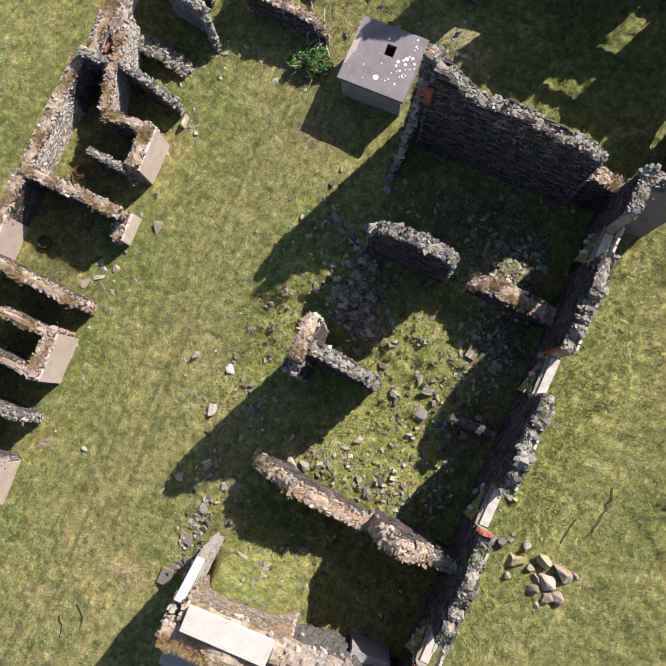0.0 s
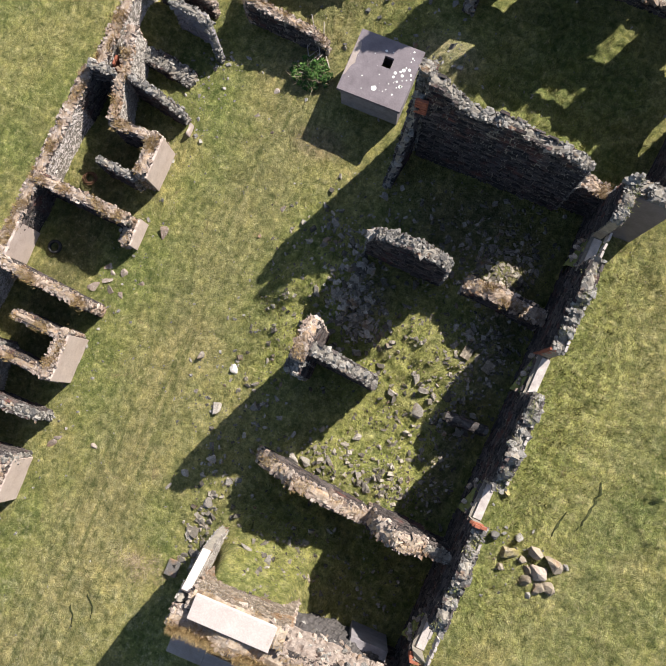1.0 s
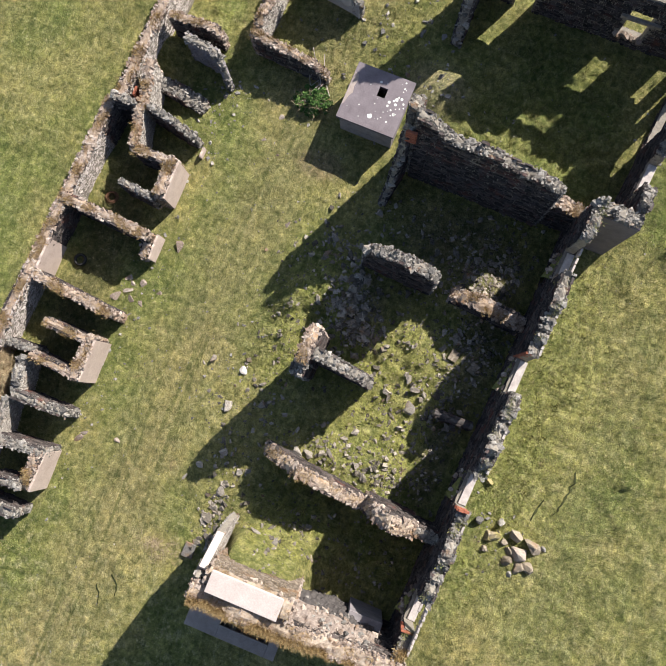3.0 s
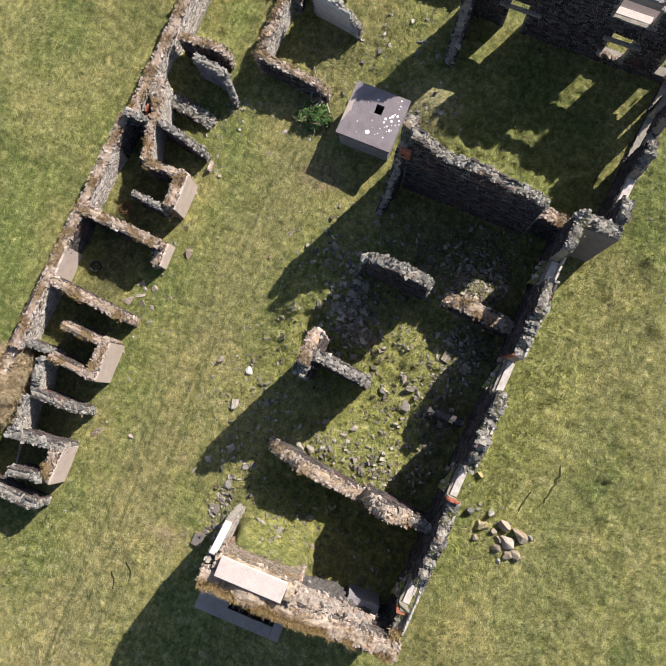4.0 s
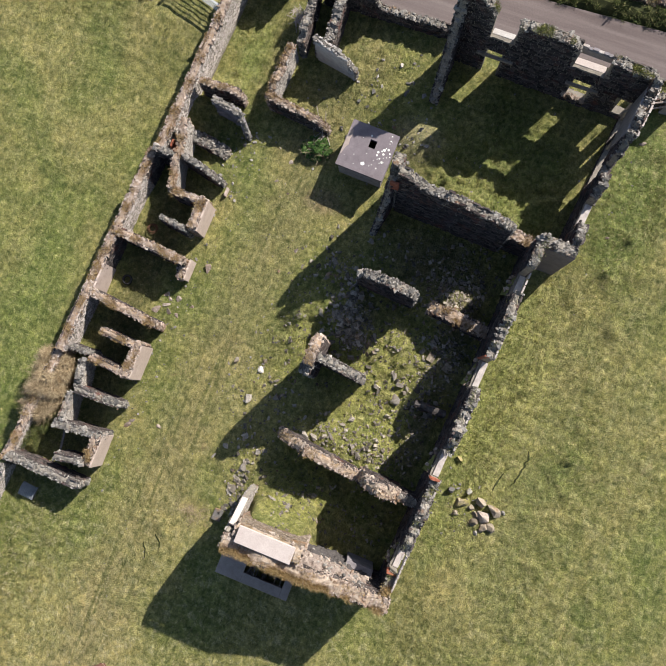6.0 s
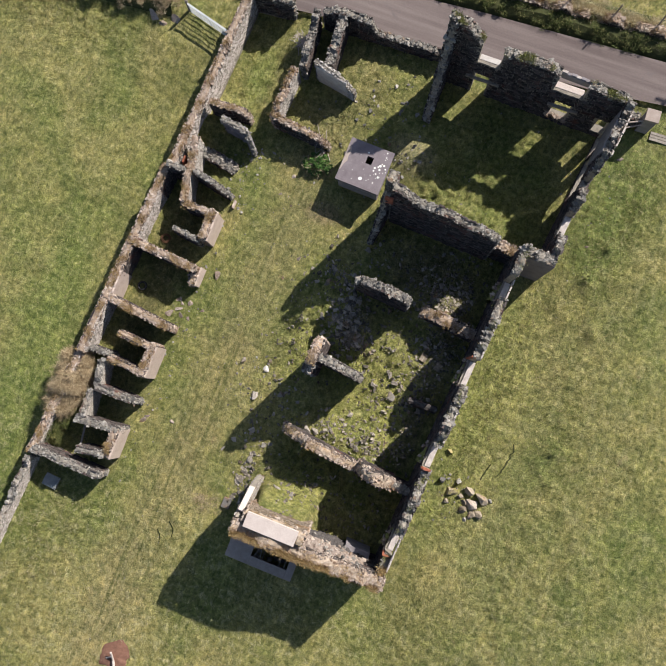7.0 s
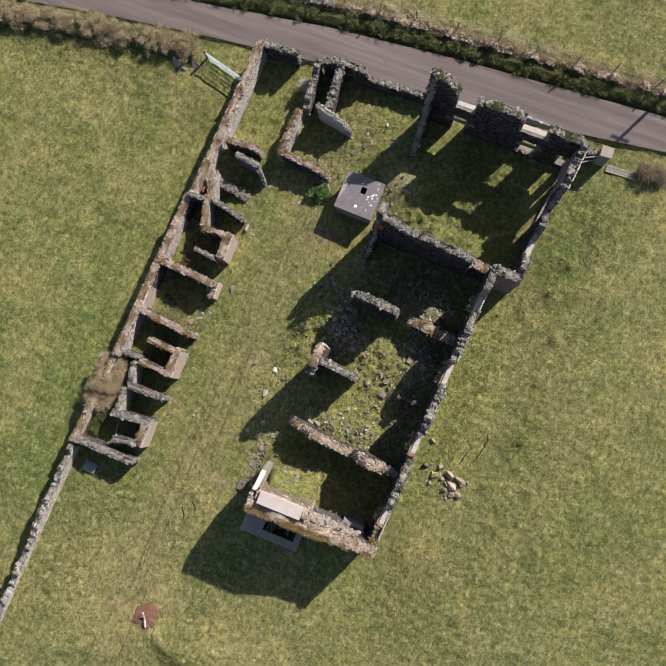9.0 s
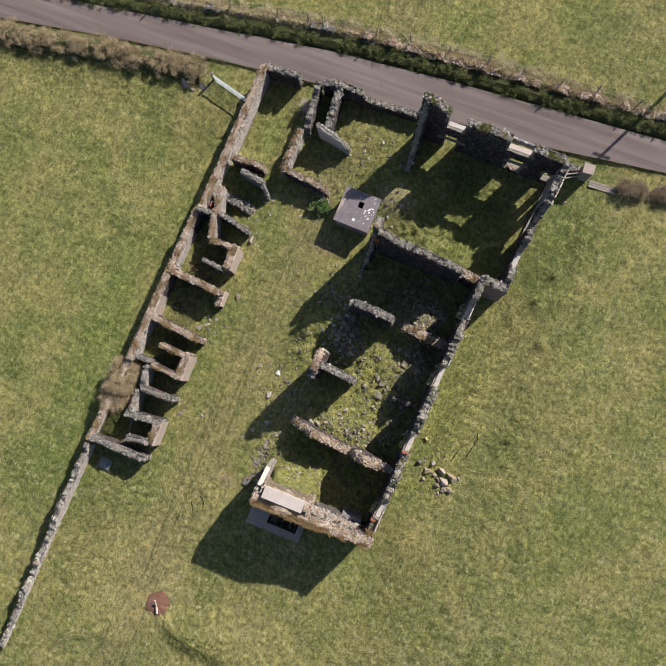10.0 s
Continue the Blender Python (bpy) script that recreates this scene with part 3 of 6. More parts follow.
GREENY = []   # where green moss and turf grow on the wall tops
MOSSY = []    # where moss and dead grass grow on the wall tops


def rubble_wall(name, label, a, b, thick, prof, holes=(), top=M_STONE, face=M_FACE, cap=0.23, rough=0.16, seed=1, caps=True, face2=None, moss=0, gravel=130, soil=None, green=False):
    """A ruined rubble wall from a to b. prof: (metres along, height) of its top; holes: (s0, s1, z0, z1) openings.
    Its core, the stones of its faces and the loose stones on its top."""
    rng = random.Random(seed * 77 + 5)
    cap *= 0.85 if top is M_WARM else 1.0
    a, b = Vector((*a, 0)), Vector((*b, 0))
    d = b - a
    length = d.length
    d.normalize()
    side = Vector((-d.y, d.x, 0))
    turn = math.degrees(math.atan2(d.y, d.x))

    def height(s):
        h = interp(prof, s)
        return max(0.1, h + rough * 1.8 * noise.noise(Vector((s * 0.9, seed * 3.7, 0))) + (0.35 if top is M_WARM else 1) * rough * 1.3 * noise.noise(Vector((s * 3.1, seed * 9.1, 4))) + (0.4 if top is M_WARM else 1) * rough * 0.6 * noise.noise(Vector((s * 8.3, seed * 5.1, 8))))

    def place(s, o, z):
        return a + d * s + side * o + Vector((0, 0, z))

    def base(s):
        p = a + d * s
        return min(hill(p.x, p.y), hill(p.x - thick, p.y), hill(p.x + thick, p.y)) - 0.25

    # core, in columns along the wall, broken where openings pass through
    cuts = sorted({0.0, length, *[c for h in holes for c in h[:2] if 0 < c < length]})
    verts, faces, tops = [], [], []
    half = thick / 2 - 0.05
    earthy = top is M_WARM
    drop = 0.0 if earthy else 0.05
    for c0, c1 in zip(cuts, cuts[1:]):
        n = max(1, round((c1 - c0) / 0.16))
        mid = (c0 + c1) / 2
        spans = [[None, None]]
        for s0, s1, z0, z1 in sorted(holes, key=lambda q: q[2]):
            if s0 - 0.01 <= mid <= s1 + 0.01:
                last = spans.pop()
                if z0 > 0.05:
                    spans.append([last[0], z0])
                spans.append([z1, None])
        for lo, hi in spans:
            if lo is not None and hi is None and lo > max(height(c0 + (c1 - c0) * i / n) for i in range(n + 1)) - 0.15:
                continue
            k0 = len(verts)
            across = [-1, -0.6, -0.2, 0.2, 0.6, 1]
            w = 2 + len(across)
            for i in range(n + 1):
                s = c0 + (c1 - c0) * i / n
                zb = base(s) if lo is None else lo
                zt = (height(s) - drop) if hi is None else hi
                zt = max(zt, zb + 0.05)
                verts.append(place(s, half, zb))
                verts.append(place(s, -half, zb))
                for q in across:
                    o = q * half + rng.uniform(-0.03, 0.03) * (0.2 if face2 is M_LIMED else 1)
                    u = place(s, o, 0)
                    lump = rough * (0.5 * noise.noise(Vector((u.x * 3.3, u.y * 3.3, seed))) + 0.45 * noise.noise(Vector((u.x * 8, u.y * 8, seed)))) - 0.09 * q * q
                    verts.append(place(s, o, max(zb + 0.03, zt + (lump if hi is None else 0))))
            for i in range(n):
                q = k0 + i * w
                for e in range(w):
                    f = (e + 1) % w
                    if 2 <= e < w - 1 and hi is None:
                        tops.append(len(faces))
                    faces.append((q + e, q + w + e, q + w + f, q + f))
            faces.append(tuple(k0 + e for e in range(w)))
            q = k0 + n * w
            faces.append(tuple(q + e for e in range(w))[::-1])
    core = part(name, pydata(name, verts, faces), M_CORE)
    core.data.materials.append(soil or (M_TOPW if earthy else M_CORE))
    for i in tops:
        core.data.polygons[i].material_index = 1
    tagged(core, label, "wall", kind="structure")

    # stones of the faces, course by course
    def open_at(s0, s1, z0, z1):
        return any(s1 > h[0] - 0.02 and s0 < h[1] + 0.02 and z1 > h[2] - 0.02 and z0 < h[3] + 0.02 for h in holes)

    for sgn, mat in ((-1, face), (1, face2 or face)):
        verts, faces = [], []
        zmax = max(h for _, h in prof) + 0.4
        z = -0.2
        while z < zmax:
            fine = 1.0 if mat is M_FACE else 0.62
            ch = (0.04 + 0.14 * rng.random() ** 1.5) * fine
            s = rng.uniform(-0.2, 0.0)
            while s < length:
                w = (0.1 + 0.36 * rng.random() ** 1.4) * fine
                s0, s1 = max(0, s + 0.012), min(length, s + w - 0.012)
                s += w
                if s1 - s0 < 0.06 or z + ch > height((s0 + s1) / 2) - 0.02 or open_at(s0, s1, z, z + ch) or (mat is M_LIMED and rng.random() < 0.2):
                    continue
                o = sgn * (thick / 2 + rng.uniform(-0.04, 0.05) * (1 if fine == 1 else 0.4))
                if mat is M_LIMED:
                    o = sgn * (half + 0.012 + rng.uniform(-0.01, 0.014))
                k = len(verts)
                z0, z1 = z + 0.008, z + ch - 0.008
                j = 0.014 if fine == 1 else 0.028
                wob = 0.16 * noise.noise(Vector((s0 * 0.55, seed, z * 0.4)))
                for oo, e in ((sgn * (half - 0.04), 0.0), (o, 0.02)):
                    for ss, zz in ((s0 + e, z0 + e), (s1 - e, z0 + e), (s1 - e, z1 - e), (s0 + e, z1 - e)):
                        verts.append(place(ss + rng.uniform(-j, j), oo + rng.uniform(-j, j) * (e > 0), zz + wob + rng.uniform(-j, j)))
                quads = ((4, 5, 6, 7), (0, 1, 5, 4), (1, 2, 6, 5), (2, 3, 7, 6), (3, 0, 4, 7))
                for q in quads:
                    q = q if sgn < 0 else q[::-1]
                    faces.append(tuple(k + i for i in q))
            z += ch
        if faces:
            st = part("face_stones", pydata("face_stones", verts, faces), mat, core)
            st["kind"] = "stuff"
    # loose stones along the top: the larger ones singly, the small packing joined
    if caps:
        s = 0.0
        while s < length:
            if not any(h[0] < s < h[1] and h[3] > height(s) - 0.1 for h in holes):
                rows_n = max(1, round(thick / (cap * 0.95)))
                for r in range(rows_n):
                    if rng.random() < (0.62 if earthy else 0.25):
                        continue
                    o = -thick / 2 + thick * (r + 0.5) / rows_n + rng.uniform(-0.07, 0.07)
                    size = cap * (0.5 + 1.0 * rng.random() ** 1.8)
                    p = place(s + rng.uniform(-0.1, 0.1), o, height(s) - (0.1 if earthy else 0.09) - 0.07 * (2 * o / thick) ** 2 + rng.uniform(-0.05, 0.04))
                    lay_stone(core, rng, p.x, p.y, p.z, size, top, 10, turn=turn + rng.choice((0, 90, 45)))
            s += cap * rng.uniform(0.7, 1.1)
        verts, faces = [], []
        for _ in range(int(length * thick * (gravel if earthy else 170))):
            s = rng.uniform(0, length)
            if any(h[0] < s < h[1] and h[3] > height(s) - 0.1 for h in holes):
                continue
            p = place(s, rng.uniform(-thick / 2, thick / 2) * 1.04, height(s) - 0.07 + rng.uniform(-0.05, 0.02))
            pebble(verts, faces, rng, p.x, p.y, p.z + (0.025 if earthy else 0), rng.uniform(0.06, 0.22 if earthy else 0.16), 18)
        # rubble of the broken ends
        for s, out in ((0.0, -0.02), (length, 0.02)):
            z = base(s) + 0.3
            while z < height(s) - 0.06:
                for _ in range(max(2, round(thick / 0.16))):
                    p = place(s + out, rng.uniform(-half, half) * 0.95, z + rng.uniform(-0.05, 0.05))
                    pebble(verts, faces, rng, p.x, p.y, p.z, rng.uniform(0.12, 0.26), 40)
                z += 0.11
        if earthy or moss:
            for _ in range(int(length * thick * (moss or 60) * 6)):
                s, o = rng.uniform(0, length), rng.gauss(0, thick * 0.24)
                if noise.noise(Vector((s * 1.1, o * 1.5 + seed, 2))) > 0.1 and not any(h[0] < s < h[1] and h[3] > height(s) - 0.1 for h in holes):
                    p = place(s, o, height(s) - 0.03)
                    (GREENY if green else MOSSY).append((p.x, p.y, p.z, 0.1, 0.13, 8))
        st = part("packing_stones", pydata("packing_stones", verts, faces), TOP_SMALL[top.name], core)
        st["kind"] = "stuff"
    return core


# ---- ground ----
def ground_sheet():
    """One sheet: fine near the ruin, coarse to the horizon."""
    def axis(lo, hi, step):
        far = [30, 60, 120, 250, 600, 1500]
        n = round((hi - lo) / step)
        return [lo - f for f in far[::-1]] + [lo + (hi - lo) * i / n for i in range(n + 1)] + [hi + f for f in far]
    xs, ys = axis(-48, 34, 0.16), axis(-40, 44, 0.16)
    verts = []
    for y in ys:
        for x in xs:
            near = -48 <= x <= 34 and -40 <= y <= 44
            verts.append((x, y, hill(x, y) if near else 0.0))
    w = len(xs)
    faces = [(j * w + i, j * w + i + 1, (j + 1) * w + i + 1, (j + 1) * w + i) for j in range(len(ys) - 1) for i in range(w - 1)]
    me = pydata("ground", verts, faces)
    for p in me.polygons:
        p.use_smooth = True
    return tagged(part("ground", me, M_GROUND), "rough olive-green pasture with straw-coloured tufts", "ground", kind="structure")


ground_sheet()


# ---- lane ----
def strip(name, south, north, z, material, label, category, thick=0.0):
    verts, faces = [], []
    for (x0, y0), (x1, y1) in zip(south, north):
        n = 6
        for i in range(n + 1):
            f = i / n
            verts.append((x0 + (x1 - x0) * f, y0 + (y1 - y0) * f, z + 0.05 * math.sin(math.pi * f)))
    w = 7
    for j in range(len(south) - 1):
        for i in range(w - 1):
            faces.append((j * w + i, (j + 1) * w + i, (j + 1) * w + i + 1, j * w + i + 1))
    me = pydata(name, verts, faces)
    for p in me.polygons:
        p.use_smooth = True
    return tagged(part(name, me, material), label, category, kind="structure")


LANE_S = [(-120, 8.5), (-60, 16.6), (-43, 19.25), (-32, 21.05), (-24, 22.1), (-15, 23.05), (-11, 23.3), (-4, 23.75), (5, 24.4), (15, 25.7), (40, 27.6), (120, 33.5)]
LANE_N = [(-120, 11.6), (-60, 19.5), (-43, 22.0), (-32, 23.7), (-24, 24.75), (-15, 26.1), (-11, 26.46), (-4, 27.1), (5, 27.65), (15, 28.3), (40, 30.2), (120, 36.2)]
strip("road", LANE_S, LANE_N, 0.22, M_ROAD, "narrow worn grey tarmac lane beside the ruin", "road")

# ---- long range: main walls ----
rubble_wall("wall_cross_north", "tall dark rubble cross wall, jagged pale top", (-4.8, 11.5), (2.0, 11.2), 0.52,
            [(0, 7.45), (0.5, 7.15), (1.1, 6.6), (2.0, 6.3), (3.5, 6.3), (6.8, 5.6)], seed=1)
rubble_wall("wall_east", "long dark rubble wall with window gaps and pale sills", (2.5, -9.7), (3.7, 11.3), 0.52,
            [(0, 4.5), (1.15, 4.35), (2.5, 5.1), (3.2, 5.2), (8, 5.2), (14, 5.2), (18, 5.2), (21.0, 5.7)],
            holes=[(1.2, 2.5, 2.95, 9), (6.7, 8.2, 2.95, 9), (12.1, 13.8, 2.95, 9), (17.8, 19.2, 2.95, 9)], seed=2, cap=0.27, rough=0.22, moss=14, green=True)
rubble_wall("wall_arch", "freestanding rubble cross wall with rounded top", (-5.2, 6.3), (-1.6, 6.1), 0.55,
            [(0, 2.7), (0.5, 3.8), (1.4, 4.5), (2.4, 4.6), (3.1, 4.3), (3.6, 3.5)], seed=3)
rubble_wall("wall_arch_low", "low collapsed rubble wall with mossy top", (-0.6, 6.1), (3.0, 5.8), 0.7,
            [(0, 1.6), (1.2, 2.3), (2.4, 2.0), (3.6, 1.8)], seed=4, top=M_WARM)
rubble_wall("wall_pier_west", "tall T-shaped rubble pier, weathered top", (-5.68, 1.9), (-5.78, 0.3), 0.56,
            [(0, 5.8), (0.8, 6.1), (1.6, 6.1)], seed=5, top=M_WARM, gravel=120, moss=40)
rubble_wall("wall_pier_broken", "hollow broken end of the rubble pier", (-5.8, 0.3), (-5.85, -0.25), 0.62,
            [(0, 5.7), (0.3, 5.3), (0.55, 5.5)], seed=66, rough=0.4)
rubble_wall("wall_pier_branch", "tall rubble wall branching from the pier", (-5.4, 0.85), (-2.75, 0.6), 0.54,
            [(0, 5.7), (1.2, 4.8), (2.2, 4.0), (2.5, 3.4), (2.66, 2.5)], seed=6, rough=0.1)
rubble_wall("wall_sloping", "broken rubble cross wall sloping down to grass", (-6.3, -4.05), (-0.9, -4.75), 0.62,
            [(0, 0.9), (0.8, 2.0), (2.0, 3.2), (3.7, 3.1), (4.5, 2.3), (5.45, 1.8)], seed=7, top=M_WARM, rough=0.15, cap=0.34, gravel=110, soil=M_LICHEN, moss=25)
rubble_wall("wall_sloping_high", "high pinkish stump of the broken cross wall", (-0.95, -4.6), (1.4, -4.75), 0.8,
            [(0, 1.9), (0.15, 3.2), (0.45, 4.3), (1.0, 4.8), (1.6, 4.8), (1.95, 3.9), (2.35, 3.7)], seed=67, top=M_WARM, rough=0.3, cap=0.4, gravel=90, soil=M_LICHEN, moss=4)
rubble_wall("wall_sloping_end", "dark low end of the broken cross wall", (1.45, -4.75), (2.5, -4.8), 0.5, [(0, 3.6), (1.05, 3.4)], seed=68)
rubble_wall("wall_gable", "thick high gable wall, grassy lichen-covered top", (-6.6, -10.1), (2.75, -10.15), 0.85,
            [(0, 5.75), (2, 5.8), (4.6, 5.75), (6.5, 5.3), (8.4, 5.0), (9.3, 5.4)], seed=8, top=M_WARM, gravel=90, soil=M_LICHEN, moss=14)


def rubble_slope():
    """Collapsed masonry that slopes from the gable's top and falls steeply down its inner side."""
    rng = random.Random(5)
    verts, faces = [], []
    nx, ny = 46, 26

    def at(u, v):
        x = -2.5 + 3.9 * u
        reach = 0.62 - 0.4 * u
        top = interp([(0, 5.75), (0.4, 5.35), (0.75, 4.95), (1, 4.9)], u)
        low = top - 0.55 - 0.4 * u
        if v < 0.35:
            p = Vector((x, -9.85 + reach * v / 0.35, top + (low - top) * v / 0.35))
        else:
            f = (v - 0.35) / 0.65
            p = Vector((x, -9.85 + reach - 0.1 * f, low + (-0.1 - low) * f))
        k = noise.noise(p * 2.1) * 0.22 + noise.noise(p * 5.3) * 0.16 + noise.noise(p * 11) * 0.07
        return p + Vector((0, 0.7 * k, 0.8 * k))
    for i in range(nx + 1):
        for j in range(ny + 1):
            verts.append(at(i / nx, j / ny))
    for i in range(nx):
        for j in range(ny):
            k = i * (ny + 1) + j
            faces.append((k, k + ny + 1, k + ny + 2, k + 1))
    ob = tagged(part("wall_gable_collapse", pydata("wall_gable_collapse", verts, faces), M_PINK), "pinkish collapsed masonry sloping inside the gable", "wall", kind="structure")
    # lower fall gets a darker material, standing in for the shade at its foot
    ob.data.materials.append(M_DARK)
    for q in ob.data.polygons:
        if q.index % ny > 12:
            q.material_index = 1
    for _ in range(90):
        p = at(rng.random(), rng.random() * 0.6)
        lay_stone(ob, rng, p.x, p.y, p.z - 0.02, rng.uniform(0.1, 0.27), rng.choice((M_WARM, M_WARM, M_STONE)), 35)


rubble_slope()
rubble_wall("wall_chimney_breast", "broad lit chimney breast against the gable", (-6.1, -9.25), (-2.4, -9.25), 0.9,
            [(0, 5.9), (3.7, 5.85)], seed=28, top=M_WARM, face=M_WARM_FACE, gravel=12, soil=M_LICHEN, moss=20)
rubble_wall("wall_gable_return", "rubble wall stub returning from the gable", (-6.5, -9.6), (-6.5, -7.6), 0.4,
            [(0, 5.5), (0.9, 4.6), (1.6, 3.6), (2.0, 1.6)], seed=9, caps=False, face=M_PALE)
rubble_wall("wall_west_stub", "stepped broken stub of west wall", (-5.15, 11.3), (-5.5, 9.3), 0.4,
            [(0, 6.2), (0.5, 3.8), (1.3, 1.4), (2.0, 0.4)], seed=10)

# ---- house by the lane ----
rubble_wall("wall_house_north", "tall house wall with door and window openings", (-5.2, 22.0), (6.4, 21.75), 0.6,
            [(0, 8.0), (0.9, 7.7), (1.6, 7.0), (2.15, 6.4), (3.6, 6.0), (4.1, 6.25), (5.5, 6.25), (7, 6.15), (7.15, 5.8), (9.2, 5.9), (10.4, 5.8), (11.6, 5.7)],
            holes=[(2.3, 3.25, 0.05, 2.6), (2.2, 3.6, 4.1, 9), (7.7, 8.85, 0.65, 2.85), (7.2, 9.1, 4.1, 9), (10.7, 11.45, 0.7, 2.5)], seed=11, moss=80, rough=0.15, green=True)
rubble_wall("wall_house_east", "broken house side wall with window gaps", (5.4, 11.1), (6.4, 21.4), 0.5,
            [(0, 4.6), (0.8, 5.1), (1.9, 4.6), (2.1, 3.2), (3.6, 3.0), (3.8, 4.0), (4.5, 4.9), (5.2, 4.5), (5.5, 3.3), (6.1, 3.1), (6.35, 4.6), (7.0, 5.5), (8.2, 5.8), (10.35, 5.9)],
            holes=[(2.1, 3.6, 2.95, 9), (5.6, 8.2, 0.4, 2.7), (8.8, 10.3, 0.3, 2.7)], seed=12, rough=0.38)
rubble_wall("wall_house_south_low", "low pinkish rubble wall between house and range", (2.0, 11.5), (3.5, 11.5), 0.6, [(0, 3.0), (1.5, 3.0)], seed=13, top=M_WARM)
rubble_wall("wall_house_return", "rendered return wall at the house corner", (3.6, 11.2), (5.6, 11.2), 0.6, [(0, 5.6), (2, 5.0)], seed=14, face=M_WARM_FACE)
rubble_wall("wall_house_west", "house side wall falling away to rubble", (-4.95, 21.7), (-4.95, 18.6), 0.55,
            [(0, 7.5), (0.6, 6.0), (1.2, 4.6), (1.9, 3.2), (2.6, 1.8), (3.1, 0.8)], seed=15)
rubble_wall("wall_house_west_peak", "tall jagged stump of the house side wall", (-5.1, 11.8), (-5.15, 12.7), 0.6, [(0, 7.2), (0.9, 6.2)], seed=69)

# ---- yard behind the house ----
rubble_wall("wall_yard_north", "low rubble yard wall along the lane", (-11.3, 22.75), (-5.2, 23.05), 0.45, [(0, 2.6), (0.7, 2.4), (1.3, 1.3), (6.1, 1.2)], seed=16)
rubble_wall("wall_shed_north", "rubble end wall of narrow shed", (-13.8, 22.6), (-10.9, 22.9), 0.5, [(0, 2.2), (1.4, 2.7), (2.9, 2.3)], seed=17)
rubble_wall("wall_shed_east", "high rubble wall of narrow shed", (-12.4, 22.7), (-12.2, 19.2), 0.6, [(0, 2.5), (3.5, 2.2)], seed=18)
rubble_wall("wall_shed_front", "grey plastered wall stub facing the yard", (-13.0, 19.05), (-10.1, 18.4), 0.36, [(0, 2.4), (1.6, 2.2), (2.4, 1.9), (2.97, 1.2)], seed=19, face=M_WHITE)
rubble_wall("wall_shed_west", "narrow shed wall with jagged top", (-14.25, 22.4), (-13.85, 18.7), 0.46, [(0, 2.3), (1.2, 1.9), (2.4, 2.2), (3.7, 1.9)], seed=20, rough=0.22)
rubble_wall("wall_yard_west", "low lichen-covered yard wall", (-14.25, 18.3), (-14.45, 14.7), 0.5, [(0, 2.1), (3.6, 1.8)], seed=21, top=M_WARM, face2=M_PALE)
rubble_wall("wall_yard_south", "low rounded yard wall, grassy end", (-14.5, 14.85), (-10.4, 14.45), 0.46, [(0, 1.8), (2.8, 1.6), (4.1, 0.8)], seed=22, top=M_WARM)
rubble_wall("wall_pen_north", "rubble end wall of the boundary pen", (-18.9, 22.35), (-16.1, 22.6), 0.5, [(0, 2.1), (2.8, 1.9)], seed=23)

# ---- boundary wall and sties ----
rubble_wall("wall_boundary", "long limewashed boundary wall, lichen-covered top", (-19.02, 22.3), (-19.5, 9.3), 0.58,
            [(0, 2.2), (5, 2.1), (8, 2.1), (13, 2.1)], seed=24, top=M_WARM, face2=M_LIMED, rough=0.06)
# dark face here replaces limewash to hold the flue wall's shadow
rubble_wall("wall_boundary_flue", "boundary wall beside the flue, face colour darkened for shade", (-19.8, 9.1), (-19.88, 7.4), 0.56, [(0, 2.1), (1.7, 2.1)], seed=34, top=M_WARM, rough=0.06)
rubble_wall("wall_boundary_middle", "limewashed boundary wall behind the sties", (-19.88, 7.4), (-20.07, 3.5), 0.56,
            [(0, 2.1), (3.9, 2.1)], seed=36, top=M_WARM, face2=M_LIMED, rough=0.06)
# again the dark face: shadow of the pen cross wall put into colour
rubble_wall("wall_boundary_dark", "boundary wall behind a pen, face colour darkened for shade", (-20.07, 3.5), (-20.19, 1.1), 0.56, [(0, 2.1), (2.4, 2.05)], seed=37, top=M_WARM, rough=0.06)
rubble_wall("wall_boundary_sties", "limewashed boundary wall behind the sties", (-20.19, 1.1), (-20.45, -4.3), 0.56,
            [(0, 2.05), (5.4, 2.0)], seed=33, top=M_WARM, face2=M_LIMED, rough=0.06)
rubble_wall("wall_boundary_south", "boundary wall half hidden by a thorn bush", (-20.6, -4.3), (-21.15, -11.6), 0.5, [(0, 1.6), (7.3, 1.5)], seed=35, face2=M_LIMED, top=M_WARM)
rubble_wall("wall_boundary_far", "low tumbled boundary wall in the field", (-21.1, -12.0), (-21.85, -30.0), 0.42, [(0, 1.6), (6.5, 1.5), (8.5, 1.0), (12, 0.9), (18, 0.55)], seed=25, top=M_PALE_TOP, face2=M_LIMED, rough=0.2, cap=0.28)

STY = dict(cap=0.2, rough=0.08, top=M_WARM)


def sty_wall(label, a, b, prof, seed, thick=0.46, **over):
    kw = {**STY, **over}
    return rubble_wall("wall_sty", label, a, b, thick, prof, seed=seed, **kw)


# northern pens
sty_wall("dark wall of a roofless pen", (-18.75, 14.2), (-16.1, 14.4), [(0, 2.1), (2.2, 1.9), (2.65, 1.3)], 40)
sty_wall("leaning grey wall of a roofless pen", (-17.45, 13.35), (-15.75, 13.15), [(0, 2.3), (1.7, 2.0)], 41, 0.4, top=M_STONE, face=M_PLASTER)
sty_wall("broken end of the leaning wall", (-15.75, 13.1), (-15.05, 12.35), [(0, 2.0), (0.6, 1.4), (1.03, 0.6)], 39, 0.36, top=M_STONE, face=M_PLASTER)
sty_wall("low dark pen wall falling to rubble", (-18.2, 11.2), (-15.9, 10.9), [(0, 0.95), (1.3, 0.6), (2.3, 0.15)], 43, 0.8, top=M_STONE, rough=0.25)
